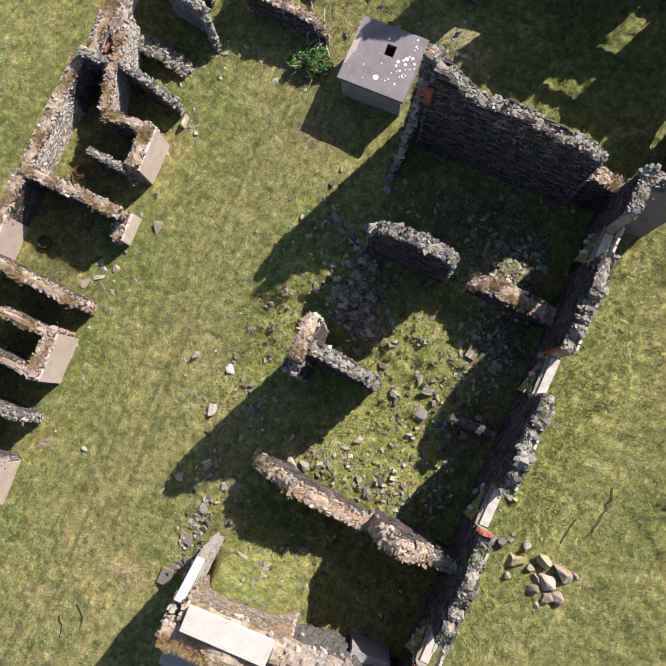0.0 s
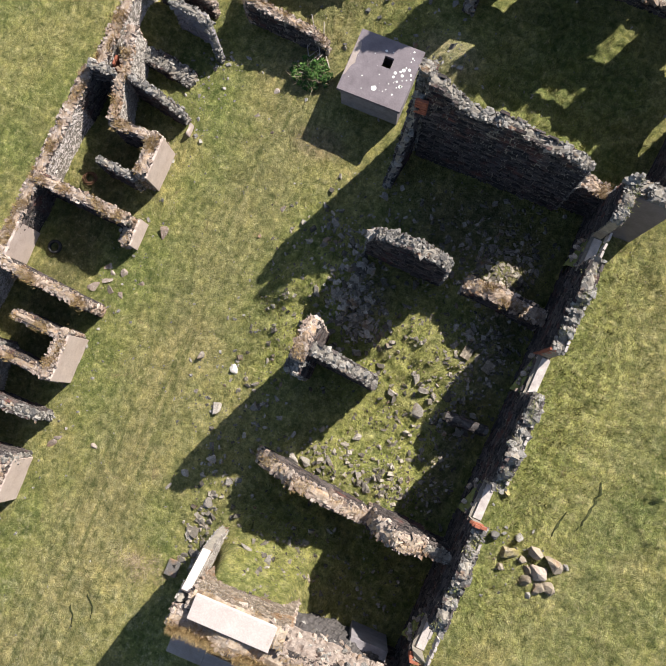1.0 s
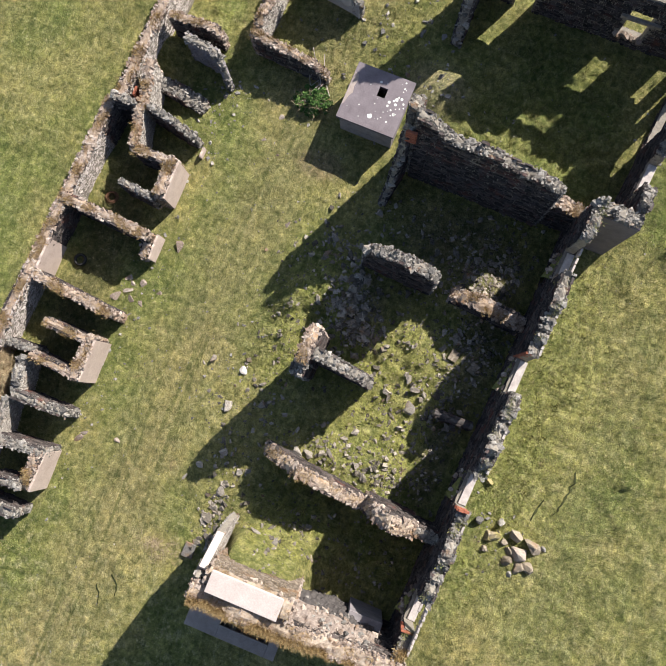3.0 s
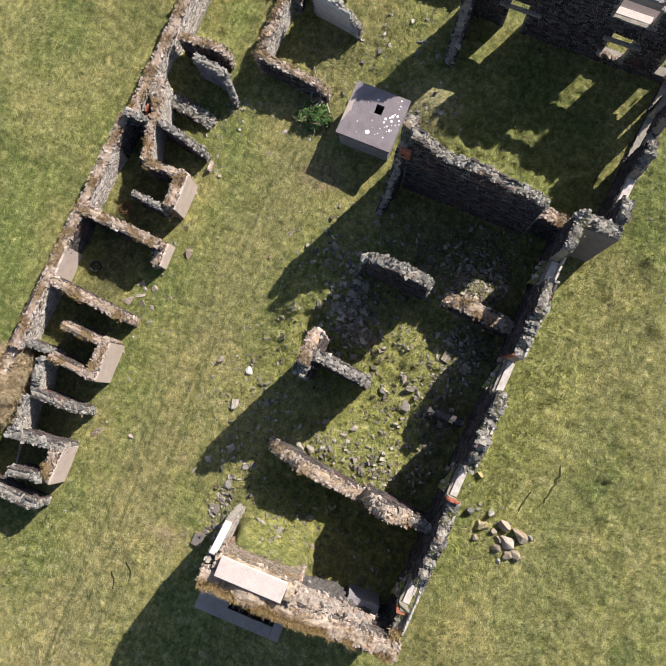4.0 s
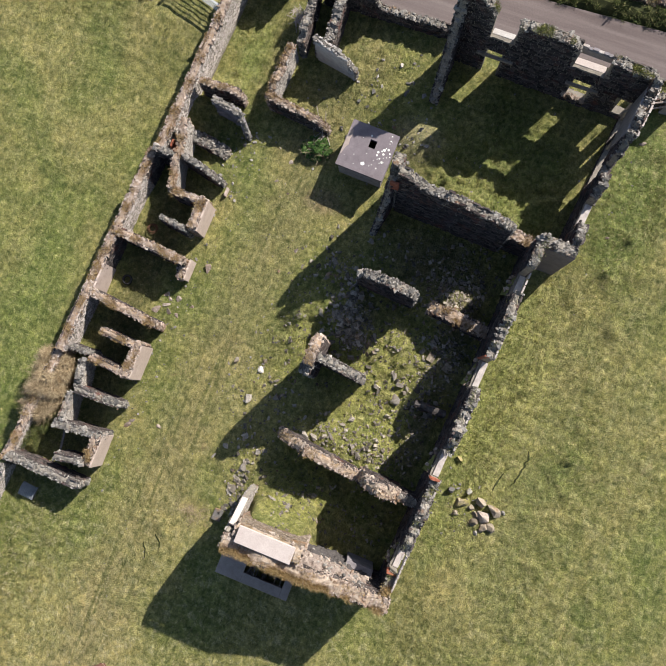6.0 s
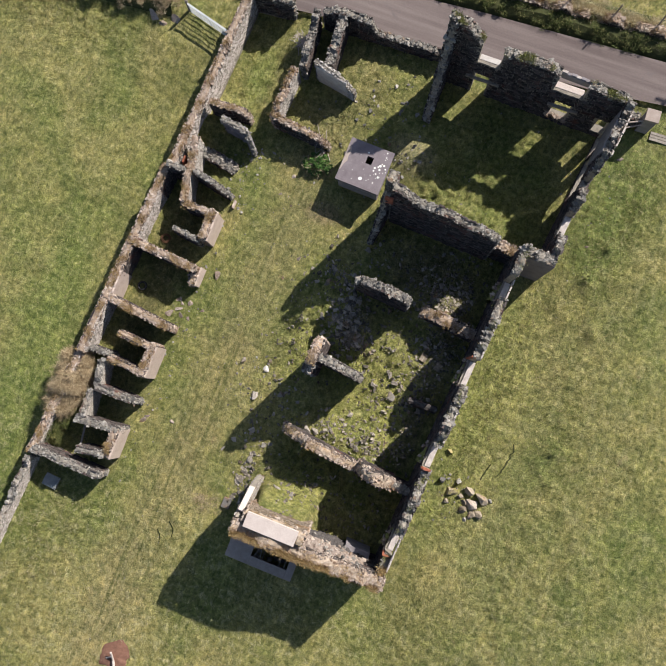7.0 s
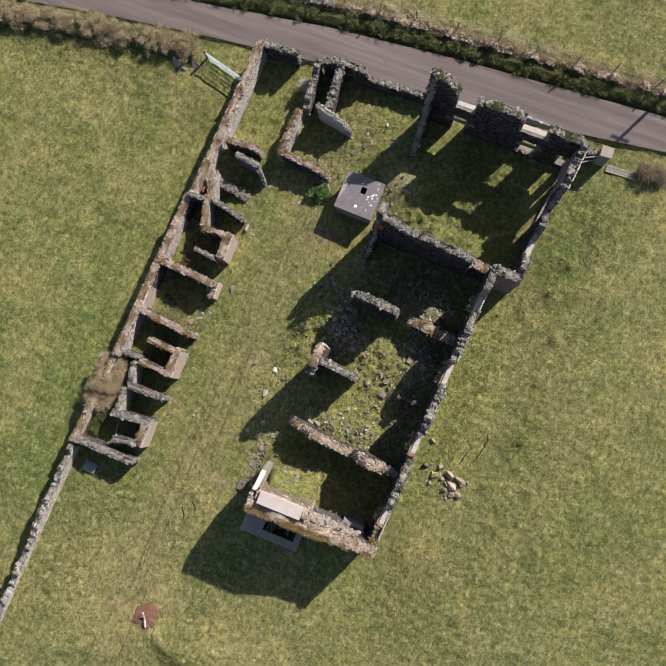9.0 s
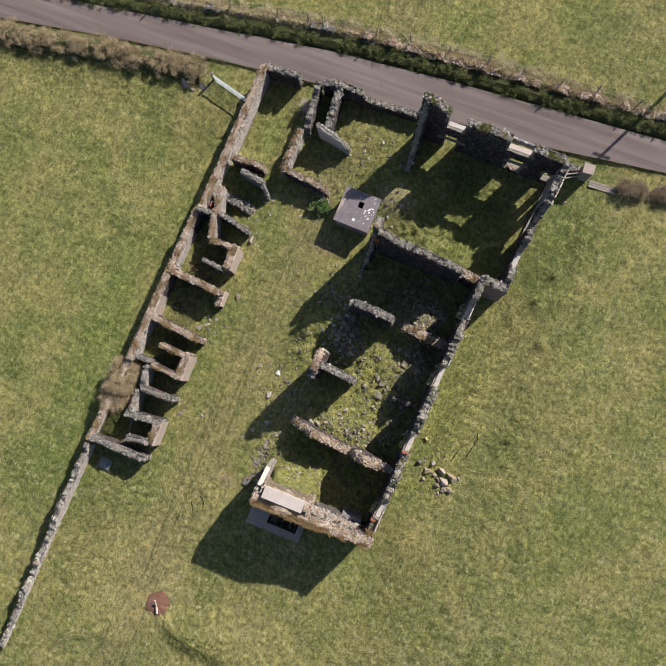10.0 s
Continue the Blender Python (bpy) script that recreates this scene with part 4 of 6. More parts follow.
sty_wall("pale limewashed pen back wall", (-18.6, 11.5), (-18.2, 9.35), [(0, 2.3), (1.0, 2.15), (2.2, 2.1)], 42, 0.5, face2=M_PALE)
sty_wall("short dark cross wall at the flue", (-19.5, 9.1), (-18.5, 9.2), [(0, 2.7), (1.0, 2.6)], 38, 0.36, top=M_STONE)
sty_wall("pale pen back wall with mossy top", (-18.35, 9.3), (-17.85, 7.3), [(0, 2.15), (1.2, 2.0), (2.06, 2.1)], 45, 0.5, face2=M_PALE)
sty_wall("jagged dark pen wall", (-17.9, 9.4), (-15.4, 8.95), [(0, 2.15), (1.1, 1.95), (1.9, 1.55), (2.54, 0.9)], 44, 0.4, top=M_STONE)
# pens with rendered fronts
sty_wall("rusty lichen pen wall", (-17.75, 7.2), (-15.75, 7.15), [(0, 2.05), (2.0, 2.05)], 46)
sty_wall("rusty lichen pen front", (-15.75, 7.35), (-15.72, 5.4), [(0, 2.08), (1.95, 2.05)], 47, 0.56)
sty_wall("pale short pen wall", (-17.8, 5.4), (-16.1, 5.22), [(0, 2.0), (1.7, 1.95)], 48, 0.36, top=M_STONE)
sty_wall("rusty lichen wall between pens", (-20.1, 3.68), (-15.5, 3.36), [(0, 2.15), (4.6, 2.0)], 49, 0.52)
sty_wall("low broken quoin of the pen", (-15.72, 3.3), (-15.6, 2.4), [(0, 1.15), (0.9, 0.95)], 50, 0.5)
sty_wall("rusty lichen wall between pens", (-19.95, -0.4), (-15.6, -0.83), [(0, 2.1), (4.37, 2.0)], 51, 0.52)
sty_wall("rusty lichen pen wall", (-18.45, -2.3), (-16.3, -2.42), [(0, 2.0), (2.15, 2.05)], 52, 0.42)
sty_wall("rusty lichen pen front", (-16.12, -2.2), (-16.1, -4.4), [(0, 2.08), (2.2, 2.05)], 53, 0.56)
sty_wall("rusty lichen pen wall", (-18.5, -4.05), (-16.3, -4.2), [(0, 2.05), (2.2, 2.05)], 54, 0.42)
sty_wall("stone kerb joining pen and boundary", (-20.0, -3.9), (-18.7, -3.85), [(0, 1.6), (1.3, 1.55)], 55, 0.42, top=M_STONE)
sty_wall("pale pen back wall", (-18.9, -4.4), (-18.6, -6.0), [(0, 2.0), (1.63, 1.95)], 56, 0.42, top=M_STONE, face2=M_PALE)
sty_wall("grey pen wall", (-18.6, -6.1), (-15.9, -6.1), [(0, 1.95), (2.2, 1.85), (2.7, 1.3)], 57, 0.48, top=M_STONE)
sty_wall("pale pen back wall", (-18.85, -6.5), (-18.7, -8.2), [(0, 1.9), (1.7, 2.0)], 58, 0.4, top=M_STONE, face2=M_PALE)
sty_wall("grey pen wall", (-19.0, -8.4), (-16.1, -8.17), [(0, 2.0), (2.9, 2.0)], 59, 0.5, top=M_STONE)
sty_wall("rusty lichen pen front", (-16.3, -8.1), (-16.35, -10.1), [(0, 2.0), (1.4, 1.9), (2.0, 1.6)], 60, 0.5)
sty_wall("grey pen arm", (-18.25, -10.25), (-16.6, -9.97), [(0, 1.9), (1.67, 1.9)], 61, 0.48, top=M_STONE)
sty_wall("grey end wall of the sties", (-20.9, -11.25), (-16.3, -11.35), [(0, 2.0), (2.4, 2.0), (4.6, 1.8)], 62, 0.52, top=M_STONE)

# low stub inside the long range
rubble_wall("wall_stub_inner", "low dark stub of an inner wall", (0.6, 0.45), (2.5, 0.45), 0.4, [(0, 1.4), (1.9, 1.6)], seed=70, caps=False, soil=M_DARK)
# lane side
rubble_wall("wall_lane_corner", "low rough wall between house and gate pillar", (6.5, 23.0), (8.2, 23.3), 0.5, [(0, 1.4), (1.7, 1.3)], seed=71)
rubble_wall("wall_bank_far", "tumbled pale dry-stone wall on the lane bank", (-30, 25.4), (-14, 27.95), 0.6, [(0, 0.6), (10, 0.7), (16.2, 0.75)], seed=72, rough=0.35, cap=0.32, top=M_STONE)
rubble_wall("wall_bank_near", "tumbled pale dry-stone wall on the lane bank", (-13.9, 28.0), (16, 30.0), 0.6, [(0, 0.75), (10, 0.8), (30, 0.8)], seed=73, rough=0.35, cap=0.32, top=M_WARM)


# ---- concrete pieces ----
def slab(name, x0, x1, y0, y1, z0, z1, material, parent=None, label="", bev=0.025, m=None, cuts=2):
    bm = bmesh.new()
    box_bm(bm, x0, x1, y0, y1, z0, z1, 0.012, m)
    bevelled(bm, bev)
    return part(name, bm, material, parent, label)


def rendered_front(x, y0, y1, z, label="smooth pinkish render on a pen front", lean=0.05, mat=None):
    """A coat of render on the outer side of a pen front, chipped along its top and foot."""
    bm = bmesh.new()
    n = max(6, round((y1 - y0) / 0.07))
    rows_v = []
    for i in range(n + 1):
        y = y0 + (y1 - y0) * i / n
        c = z - 0.05 + 0.07 * noise.noise(Vector((y * 3.1, x, 0))) + 0.05 * noise.noise(Vector((y * 9, x, 3)))
        w = 0.012 * noise.noise(Vector((y * 1.7, x, 5)))
        rows_v.append([bm.verts.new(p) for p in ((x - 0.1, y, -0.3), (x + lean, y, -0.3), (x + lean * 0.5 + w, y, c * 0.5), (x, y, c - 0.03), (x - 0.03, y, c), (x - 0.1, y, c + 0.02))])
    m = len(rows_v[0])
    for p, q in zip(rows_v, rows_v[1:]):
        for k in range(m):
            bm.faces.new([p[k], p[(k + 1) % m], q[(k + 1) % m], q[k]])
    bm.faces.new(rows_v[0][::-1])
    bm.faces.new(rows_v[-1])
    bmesh.ops.recalc_face_normals(bm, faces=bm.faces[:])
    return tagged(part("render_coat", bm, mat or M_RENDER), label, "render", group="render coats")


def render_coat(x, y, turn, length, z0, z1, label, mat):
    """A thin coat of render on a wall; its face looks along local +x."""
    ob = rendered_front(0.0, -length / 2, length / 2, z1 - z0, label, 0.0, mat)
    ob.matrix_world = pose(x, y, z0, 0, 0, turn)
    return ob


render_coat(4.75, 10.84, -90, 1.9, 0.0, 5.0, "smooth purple-grey render on the house corner", M_ROOF)
render_coat(5.93, 19.7, 174, 2.9, 2.9, 5.6, "smooth grey render inside the house wall", M_PLASTER)
render_coat(-11.75, 18.55, -101, 2.3, 0.0, 2.15, "smooth pale render on a yard wall", M_WHITE)
rendered_front(-15.38, 5.35, 7.3, 2.02)
rendered_front(-15.76, -4.42, -2.3, 2.02)
rendered_front(-15.99, -10.15, -8.15, 1.75)
rendered_front(-15.3, 2.4, 3.7, 0.95, "broken render at a pen corner", 0.12)
rendered_front(-15.05, 8.3, 8.85, 0.4, "small rendered block at a broken pen", 0.05)
rendered_front(-19.86, -0.1, 1.5, 2.1, "smooth pale render on the boundary wall", 0.02)
tagged(slab("capstone", -19.98, -19.66, 9.05, 9.35, 1.9, 2.32, M_WHITE, bev=0.08, m=pose(0.25, 0.1, 0.2)), "bright white capstone on the boundary wall", "stone")

def rod(bm, p, q, r, sides=8):
    p, q = Vector(p), Vector(q)
    d = q - p
    m = Matrix.Translation((p + q) / 2) @ d.to_track_quat("Z", "Y").to_matrix().to_4x4()
    bmesh.ops.create_cone(bm, cap_ends=True, segments=sides, radius1=r, radius2=r, depth=d.length, matrix=m)


# ---- gable ----
gs = tagged(slab("hearth_slab", -5.96, -2.8, -9.85, -8.93, 5.86, 6.04, M_SLAB), "sun-bleached smooth concrete slab on the chimney breast", "slab")
tagged(slab("quoin_slab", -0.17, 0.17, -1.1, 0.85, -0.06, 0.06, M_CONCW, m=pose(-6.46, -8.5, 4.5, 0, 0, 0) @ pose(0, 0, 0, -48)), "pale sloping slab on the gable return", "slab")


def lean_to():
    """Concrete lean-to tank below the gable with a broken roof."""
    root = tagged(new("concrete_tank"), "grey concrete tank with broken open roof below the gable", "tank")
    root.location = (-4.5, -11.7, 0)
    x0, x1, y0, y1, h = -2.15, 2.15, -1.15, 1.1, 1.7
    for nm, q in (("side_wall", (x0, x0 + 0.18, y0, y1)), ("side_wall", (x1 - 0.18, x1, y0, y1)), ("front_wall", (x0 + 0.18, x1 - 0.18, y0, y0 + 0.18))):
        part(nm, bevelled_box(*q, -0.3, h - 0.12, 0.02), M_PLASTER, root)
    for q in ((x0 - 0.12, -0.7, y0 - 0.06, y1), (-0.7, 1.72, y0 - 0.06, -0.62), (1.72, x1 + 0.05, y0 - 0.06, y1)):
        part("roof_slab", bevelled_box(*q, h - 0.12, h + 0.02, 0.02), M_CONC, root)
    r = random.Random(44)
    for _ in range(34):
        lay_stone(root, r, r.uniform(-1.2, 1.8), r.uniform(-0.9, 0.9), r.uniform(0.1, 0.9), r.uniform(0.15, 0.4), M_STONE, 35, "fallen_rubble")
    for _ in range(5):
        bm = bmesh.new()
        x, a = r.uniform(-0.6, 1.6), r.uniform(-0.5, 0.5)
        rod(bm, (x, -0.95, h - 0.05), (x + a, 1.0, h - 0.05 - r.uniform(0, 0.7)), 0.025, 6)
        part("rusty_bar", bm, M_TIMBER, root)


def bevelled_box(x0, x1, y0, y1, z0, z1, bev=0.02):
    bm = bmesh.new()
    box_bm(bm, x0, x1, y0, y1, z0, z1, 0.008)
    return bevelled(bm, bev)


lean_to()
tagged(slab("ledge", 0.1, 1.7, -9.72, -9.3, -0.2, 2.2, M_PLASTER), "low concrete ledge at the foot of the gable", "ledge")


# ---- outhouse with flat concrete roof ----
def outhouse():
    root = tagged(new("outhouse"), "small outhouse with purple-grey flat concrete roof and square hatch", "outhouse")
    root.matrix_world = pose(-7.5, 13.7, -0.9, 0, 0, -1.5)
    for nm, q in (("side_wall", (-1.4, 1.4, -1.4, -1.15)), ("side_wall", (-1.4, 1.4, 1.15, 1.4)), ("end_wall", (-1.4, -1.15, -1.15, 1.15)), ("end_wall", (1.15, 1.4, -1.15, 1.15))):
        part(nm, bevelled_box(*q, -0.3, 2.5, 0.02), M_PLASTER, root)
    # roof in one mesh with a square hatch through it
    hx0, hx1, hy0, hy1 = -0.07, 0.36, 0.19, 0.7
    xs, ys = [-1.52, hx0, hx1, 1.52], [-1.5, hy0, hy1, 1.5]
    bm = bmesh.new()
    grid = {}
    for k, z in enumerate((2.5, 2.7)):
        for i, x in enumerate(xs):
            for j, y in enumerate(ys):
                grid[i, j, k] = bm.verts.new((x, y, z))
    for i in range(3):
        for j in range(3):
            if (i, j) == (1, 1):
                continue
            bm.faces.new([grid[i, j, 1], grid[i + 1, j, 1], grid[i + 1, j + 1, 1], grid[i, j + 1, 1]])
            bm.faces.new([grid[i, j + 1, 0], grid[i + 1, j + 1, 0], grid[i + 1, j, 0], grid[i, j, 0]])
    for i in range(3):
        for j, s in ((0, 1), (3, -1)):
            q = [grid[i, j, 0], grid[i + 1, j, 0], grid[i + 1, j, 1], grid[i, j, 1]]
            bm.faces.new(q[::s])
            q = [grid[j, i, 0], grid[j, i + 1, 0], grid[j, i + 1, 1], grid[j, i, 1]]
            bm.faces.new(q[::-s])
    for (i, j), (k, l) in (((1, 1), (2, 1)), ((2, 1), (2, 2)), ((2, 2), (1, 2)), ((1, 2), (1, 1))):
        bm.faces.new([grid[k, l, 0], grid[i, j, 0], grid[i, j, 1], grid[k, l, 1]])
    bmesh.ops.recalc_face_normals(bm, faces=bm.faces[:])
    roof = part("roof", bm, M_ROOF, root, "purple-grey concrete roof slab with square hatch")
    rng = random.Random(3)
    spots = [(0.02, -0.9, 0.14), (0.95, 0.35, 0.1), (-0.1, 0.92, 0.07)] + [(rng.gauss(1.0, 0.22), rng.gauss(0.0, 0.4), rng.uniform(0.02, 0.09)) for _ in range(16)] + \
            [(rng.uniform(-1.3, 1.3), rng.uniform(-1.3, 1.2), rng.uniform(0.012, 0.035)) for _ in range(24)]
    bm = bmesh.new()
    for x, y, r in spots:
        if abs(x) > 1.45 or abs(y) > 1.45 or (hx0 - r < x < hx1 + r and hy0 - r < y < hy1 + r):
            continue
        n = 9
        ring = [bm.verts.new((x + r * rng.uniform(0.75, 1.1) * math.cos(a), y + r * rng.uniform(0.75, 1.1) * math.sin(a), 2.704)) for a in [2 * math.pi * i / n for i in range(n)]]
        bm.faces.new(ring)
    sp = part("lichen_spots", bm, M_WHITE_SPOT, root, "round white lichen spots")
    sp["kind"] = "stuff"
    bm = bmesh.new()
    n = 16
    pts = [(-1.5, 0.95), (-1.3, 0.9), (-1.2, 0.6), (-1.26, 0.25), (-1.2, -0.1), (-1.33, -0.3), (-1.42, -0.75), (-1.5, -0.85)]
    bm.faces.new([bm.verts.new((x, y, 2.705)) for x, y in pts[::-1]])
    part("worn_patch", bm, M_CONC, root, "pale worn patch of bare concrete")


outhouse()


# ---- window sills, jambs ----
def sill(y, width, z, xc):
    """White sill slab, with loose mossy rubble sloping down inside it."""
    root = tagged(new("window_sill"), "whitewashed stone window sill with mossy rubble inside", "window sill", group="east wall sills")
    root.matrix_world = pose(xc, y, 0, 0, 0, -3.3)
    w = width / 2
    part("sill_slab", bevelled_box(-0.02, 0.33, -w, w, z - 0.14, z + 0.06, 0.02), M_LIMED, root)
    bm = bmesh.new()
    nx, ny = 7, 14
    rows_v = []
    for i in range(ny + 1):
        f = i / ny
        yy = -w + 2 * w * f
        reach = 0.3 + 0.35 * (1 - f)      # wider to the south
        rows_v.append([bm.verts.new((0.06 - reach * q / nx, yy + random.uniform(-0.04, 0.04), z - 0.02 - 0.75 * (q / nx) ** 1.2 * reach / 0.6 + random.uniform(-0.05, 0.05))) for q in range(nx + 1)])
    low = [bm.verts.new((v.co.x + 0.3, v.co.y, z - 1.9)) for v in (r[-1] for r in rows_v)]
    for i in range(ny):
        for q in range(nx):
            bm.faces.new([rows_v[i][q], rows_v[i + 1][q], rows_v[i + 1][q + 1], rows_v[i][q + 1]])
        bm.faces.new([rows_v[i][-1], rows_v[i + 1][-1], low[i + 1], low[i]])
    bmesh.ops.recalc_face_normals(bm, faces=bm.faces[:])
    part("inner_ledge", bm, M_MOSS, root, "mossy sloping inner ledge")
    for _ in range(16):
        q = random.random()
        ob = lay_stone(root, random, 0.0 - 0.5 * q, random.uniform(-w, w), z - 0.02 - 0.55 * q, random.uniform(0.1, 0.24), M_WARM, 25, "loose_stone")
    return root


sill(-7.85, 1.25, 3.0, 2.55)
sill(-2.25, 1.45, 3.0, 2.88)
sill(3.2, 1.65, 3.0, 3.2)
sill(8.75, 1.35, 3.0, 3.5)


def jamb(x, y, z0, z1, label, rot=0):
    """A broken jamb of red bricks, each brick its own piece."""
    root = tagged(new("brick_jamb"), label, "brick jamb", group="brick window jambs")
    root.matrix_world = pose(x, y, z0, 0, 0, rot)
    me = None
    n = int((z1 - z0) / 0.085)
    for k in range(n):
        for i in range(2):
            if me is None:
                me = bpy.data.meshes.new("brick")
                bm = bmesh.new()
                box_bm(bm, -0.11, 0.11, -0.055, 0.055, 0, 0.07, 0.004)
                bm.to_mesh(me)
                bm.free()
                me.materials.append(M_BRICK)
            b = new("brick", me)
            b.parent = root
            b.matrix_basis = pose((i - 0.5) * 0.23 + (k % 2) * 0.06, random.uniform(-0.02, 0.02), k * 0.08, 0, 0, random.uniform(-4, 4))
    return root


jamb(2.75, -3.05, 4.3, 5.35, "broken red brick window jamb on the wall top")
jamb(2.42, -8.6, 3.6, 4.75, "broken red brick window jamb at the corner", 0)
jamb(3.2, 4.15, 2.2, 5.2, "red brick window jamb in shade")
jamb(-18.95, 9.9, 0.9, 2.0, "red brick lining of a narrow flue", 90)
jamb(-4.95, 11.08, 5.0, 6.2, "red brick remains in the cross wall")


# ---- house openings ----
def plank(name, x0, x1, y, z, h, d, mat, label, cat):
    return tagged(slab(name, x0, x1, y - d / 2, y + d / 2, z, z + h, mat, bev=0.015), label, cat)


plank("house_sill", -2.95, -1.65, 22.08, 4.0, 0.12, 0.34, M_WHITE, "whitewashed sill of an upper house window", "window sill")
plank("house_sill", 2.05, 3.85, 22.0, 4.0, 0.12, 0.4, M_CONCW, "pale broad sill of an upper house window", "window sill")
tagged(slab("house_sill", -0.2, 0.2, -0.72, 0.72, 2.9, 3.04, M_LIMED, m=pose(5.72, 13.95, 0, 0, 0, -5.6)), "whitewashed sill in the broken house side wall", "window sill")
plank("timber_lintel", -3.5, -1.2, 21.6, 2.05, 0.2, 0.16, M_TIMBER, "weathered timber lintel over the house door", "lintel")
plank("timber_lintel", 2.1, 4.1, 21.42, 2.4, 0.2, 0.16, M_TIMBER, "weathered timber lintel over the house window", "lintel")


# ---- gate, pillar, posts ----
def field_gate():
    root = tagged(new("field_gate"), "grey galvanised tubular field gate, closed", "gate")
    a, b = Vector((-23.1, 20.3, 0.15)), Vector((-19.55, 19.35, 0.15))
    d = (b - a).normalized()
    w = (b - a).length
    for k in range(6):
        bm = bmesh.new()
        z = 0.05 + k * 0.21
        rod(bm, a + Vector((0, 0, z)), b + Vector((0, 0, z)), 0.026 if k < 5 else 0.034)
        part("rail", bm, M_METAL, root)
    for f in (0.0, 0.5, 1.0):
        bm = bmesh.new()
        p = a + d * w * f
        rod(bm, p + Vector((0, 0, 0.0)), p + Vector((0, 0, 1.13)), 0.03)
        part("upright", bm, M_METAL, root)
    bm = bmesh.new()
    side = Vector((-d.y, d.x, 0))
    mid = (a + b) / 2 + Vector((0, 0, 1.12))
    m = Matrix.Translation(mid) @ pose(0, 0, 0, 0, 0, math.degrees(math.atan2(d.y, d.x)))
    box_bm(bm, -w / 2, w / 2, -0.07, 0.07, -0.02, 0.02, 0.0, m)
    part("top_board", bm, M_METAL, root, "flat grey board along the gate top")


field_gate()


def post(x, y, h, r, mat, label, cat="post", group="", z=None, lean=4):
    bm = bmesh.new()
    bmesh.ops.create_cone(bm, cap_ends=True, segments=9, radius1=r * 1.08, radius2=r, depth=h + 0.4, matrix=Matrix.Translation((0, 0, (h - 0.4) / 2)))
    bmesh.ops.bevel(bm, geom=[e for e in bm.edges if all(v.co.z > h - 0.01 for v in e.verts)], offset=r * 0.25, segments=2, affect="EDGES")
    for v in bm.verts:
        v.co += Vector((random.uniform(-1, 1), random.uniform(-1, 1), 0)) * r * 0.12
    ob = tagged(part("post", bm, mat), label, cat, group)
    ob.matrix_world = pose(x, y, hill(x, y) if z is None else z, random.uniform(-lean, lean), random.uniform(-lean, lean), random.uniform(0, 90))
    return ob


post(-23.3, 20.45, 1.35, 0.11, M_TIMBER, "weathered round gate post")
BANK = [(-60, 20.6), (-34, 24.75), (-29, 25.5), (-20.4, 27.0), (-13.5, 28.0), (-7.35, 28.6), (16, 30.0), (40, 31.5)]    # line of the wall on the far bank
rng_p = random.Random(8)
for k in range(15):
    f = k / 14
    px = -30 + 44 * f + rng_p.uniform(-0.5, 0.5)
    py = interp(BANK, px) + 0.3
    post(px, py, 1.75 + rng_p.uniform(-0.2, 0.25), 0.055, M_TIMBER, "thin weathered fence post on the lane bank", "fence post", "bank fence posts", 0.3, 7)


def pillar():
    root = tagged(new("gate_pillar"), "square rendered gate pillar with pale flat cap", "gate pillar")
    root.matrix_world = pose(8.75, 23.2, 0, 0, 0, 4)
    part("shaft", bevelled_box(-0.4, 0.4, -0.36, 0.36, -0.3, 1.85, 0.03), M_PLASTER, root)
    part("cap", bevelled_box(-0.46, 0.46, -0.42, 0.42, 1.85, 2.0, 0.03), M_CONC, root, "pale weathered cap")


pillar()
bm = bmesh.new()
rod(bm, (6.75, 22.1, 1.45), (8.45, 22.9, 1.55), 0.06)
rod(bm, (6.75, 21.8, 1.05), (8.45, 22.8, 1.1), 0.05)
tagged(part("barrier_rail", bm, M_CONC), "pale weathered barrier rails between house and pillar", "rail")
boards = tagged(new("board_stack"), "grey weathered boards lying on the roadside bank", "boards")
boards.matrix_world = pose(10.6, 22.9, hill(10.6, 22.9) + 0.06, 0, 0, 2)
for k in range(3):
    bm = bmesh.new()
    box_bm(bm, -1.15, 1.15, -0.3 + k * 0.2, -0.12 + k * 0.2, 0, 0.06, 0.01)
    part("board", bm, M_TIMBER, boards)


def utility_pole(x, y, h):
    root = tagged(new("utility_pole"), "tall dark timber utility pole beyond the lane", "utility pole")
    root.location = (x, y, 0)
    bm = bmesh.new()
    bmesh.ops.create_cone(bm, cap_ends=True, segments=14, radius1=0.17, radius2=0.12, depth=h + 1, matrix=Matrix.Translation((0, 0, (h - 1) / 2)))
    part("shaft", bm, M_TIMBER, root)
    part("crossarm", bevelled_box(-0.7, 0.7, -0.06, 0.06, h - 0.5, h - 0.38, 0.01), M_TIMBER, root)


utility_pole(9.2 + 0.588 * 9.5, 24.44 + 1.244 * 9.5, 9.5)


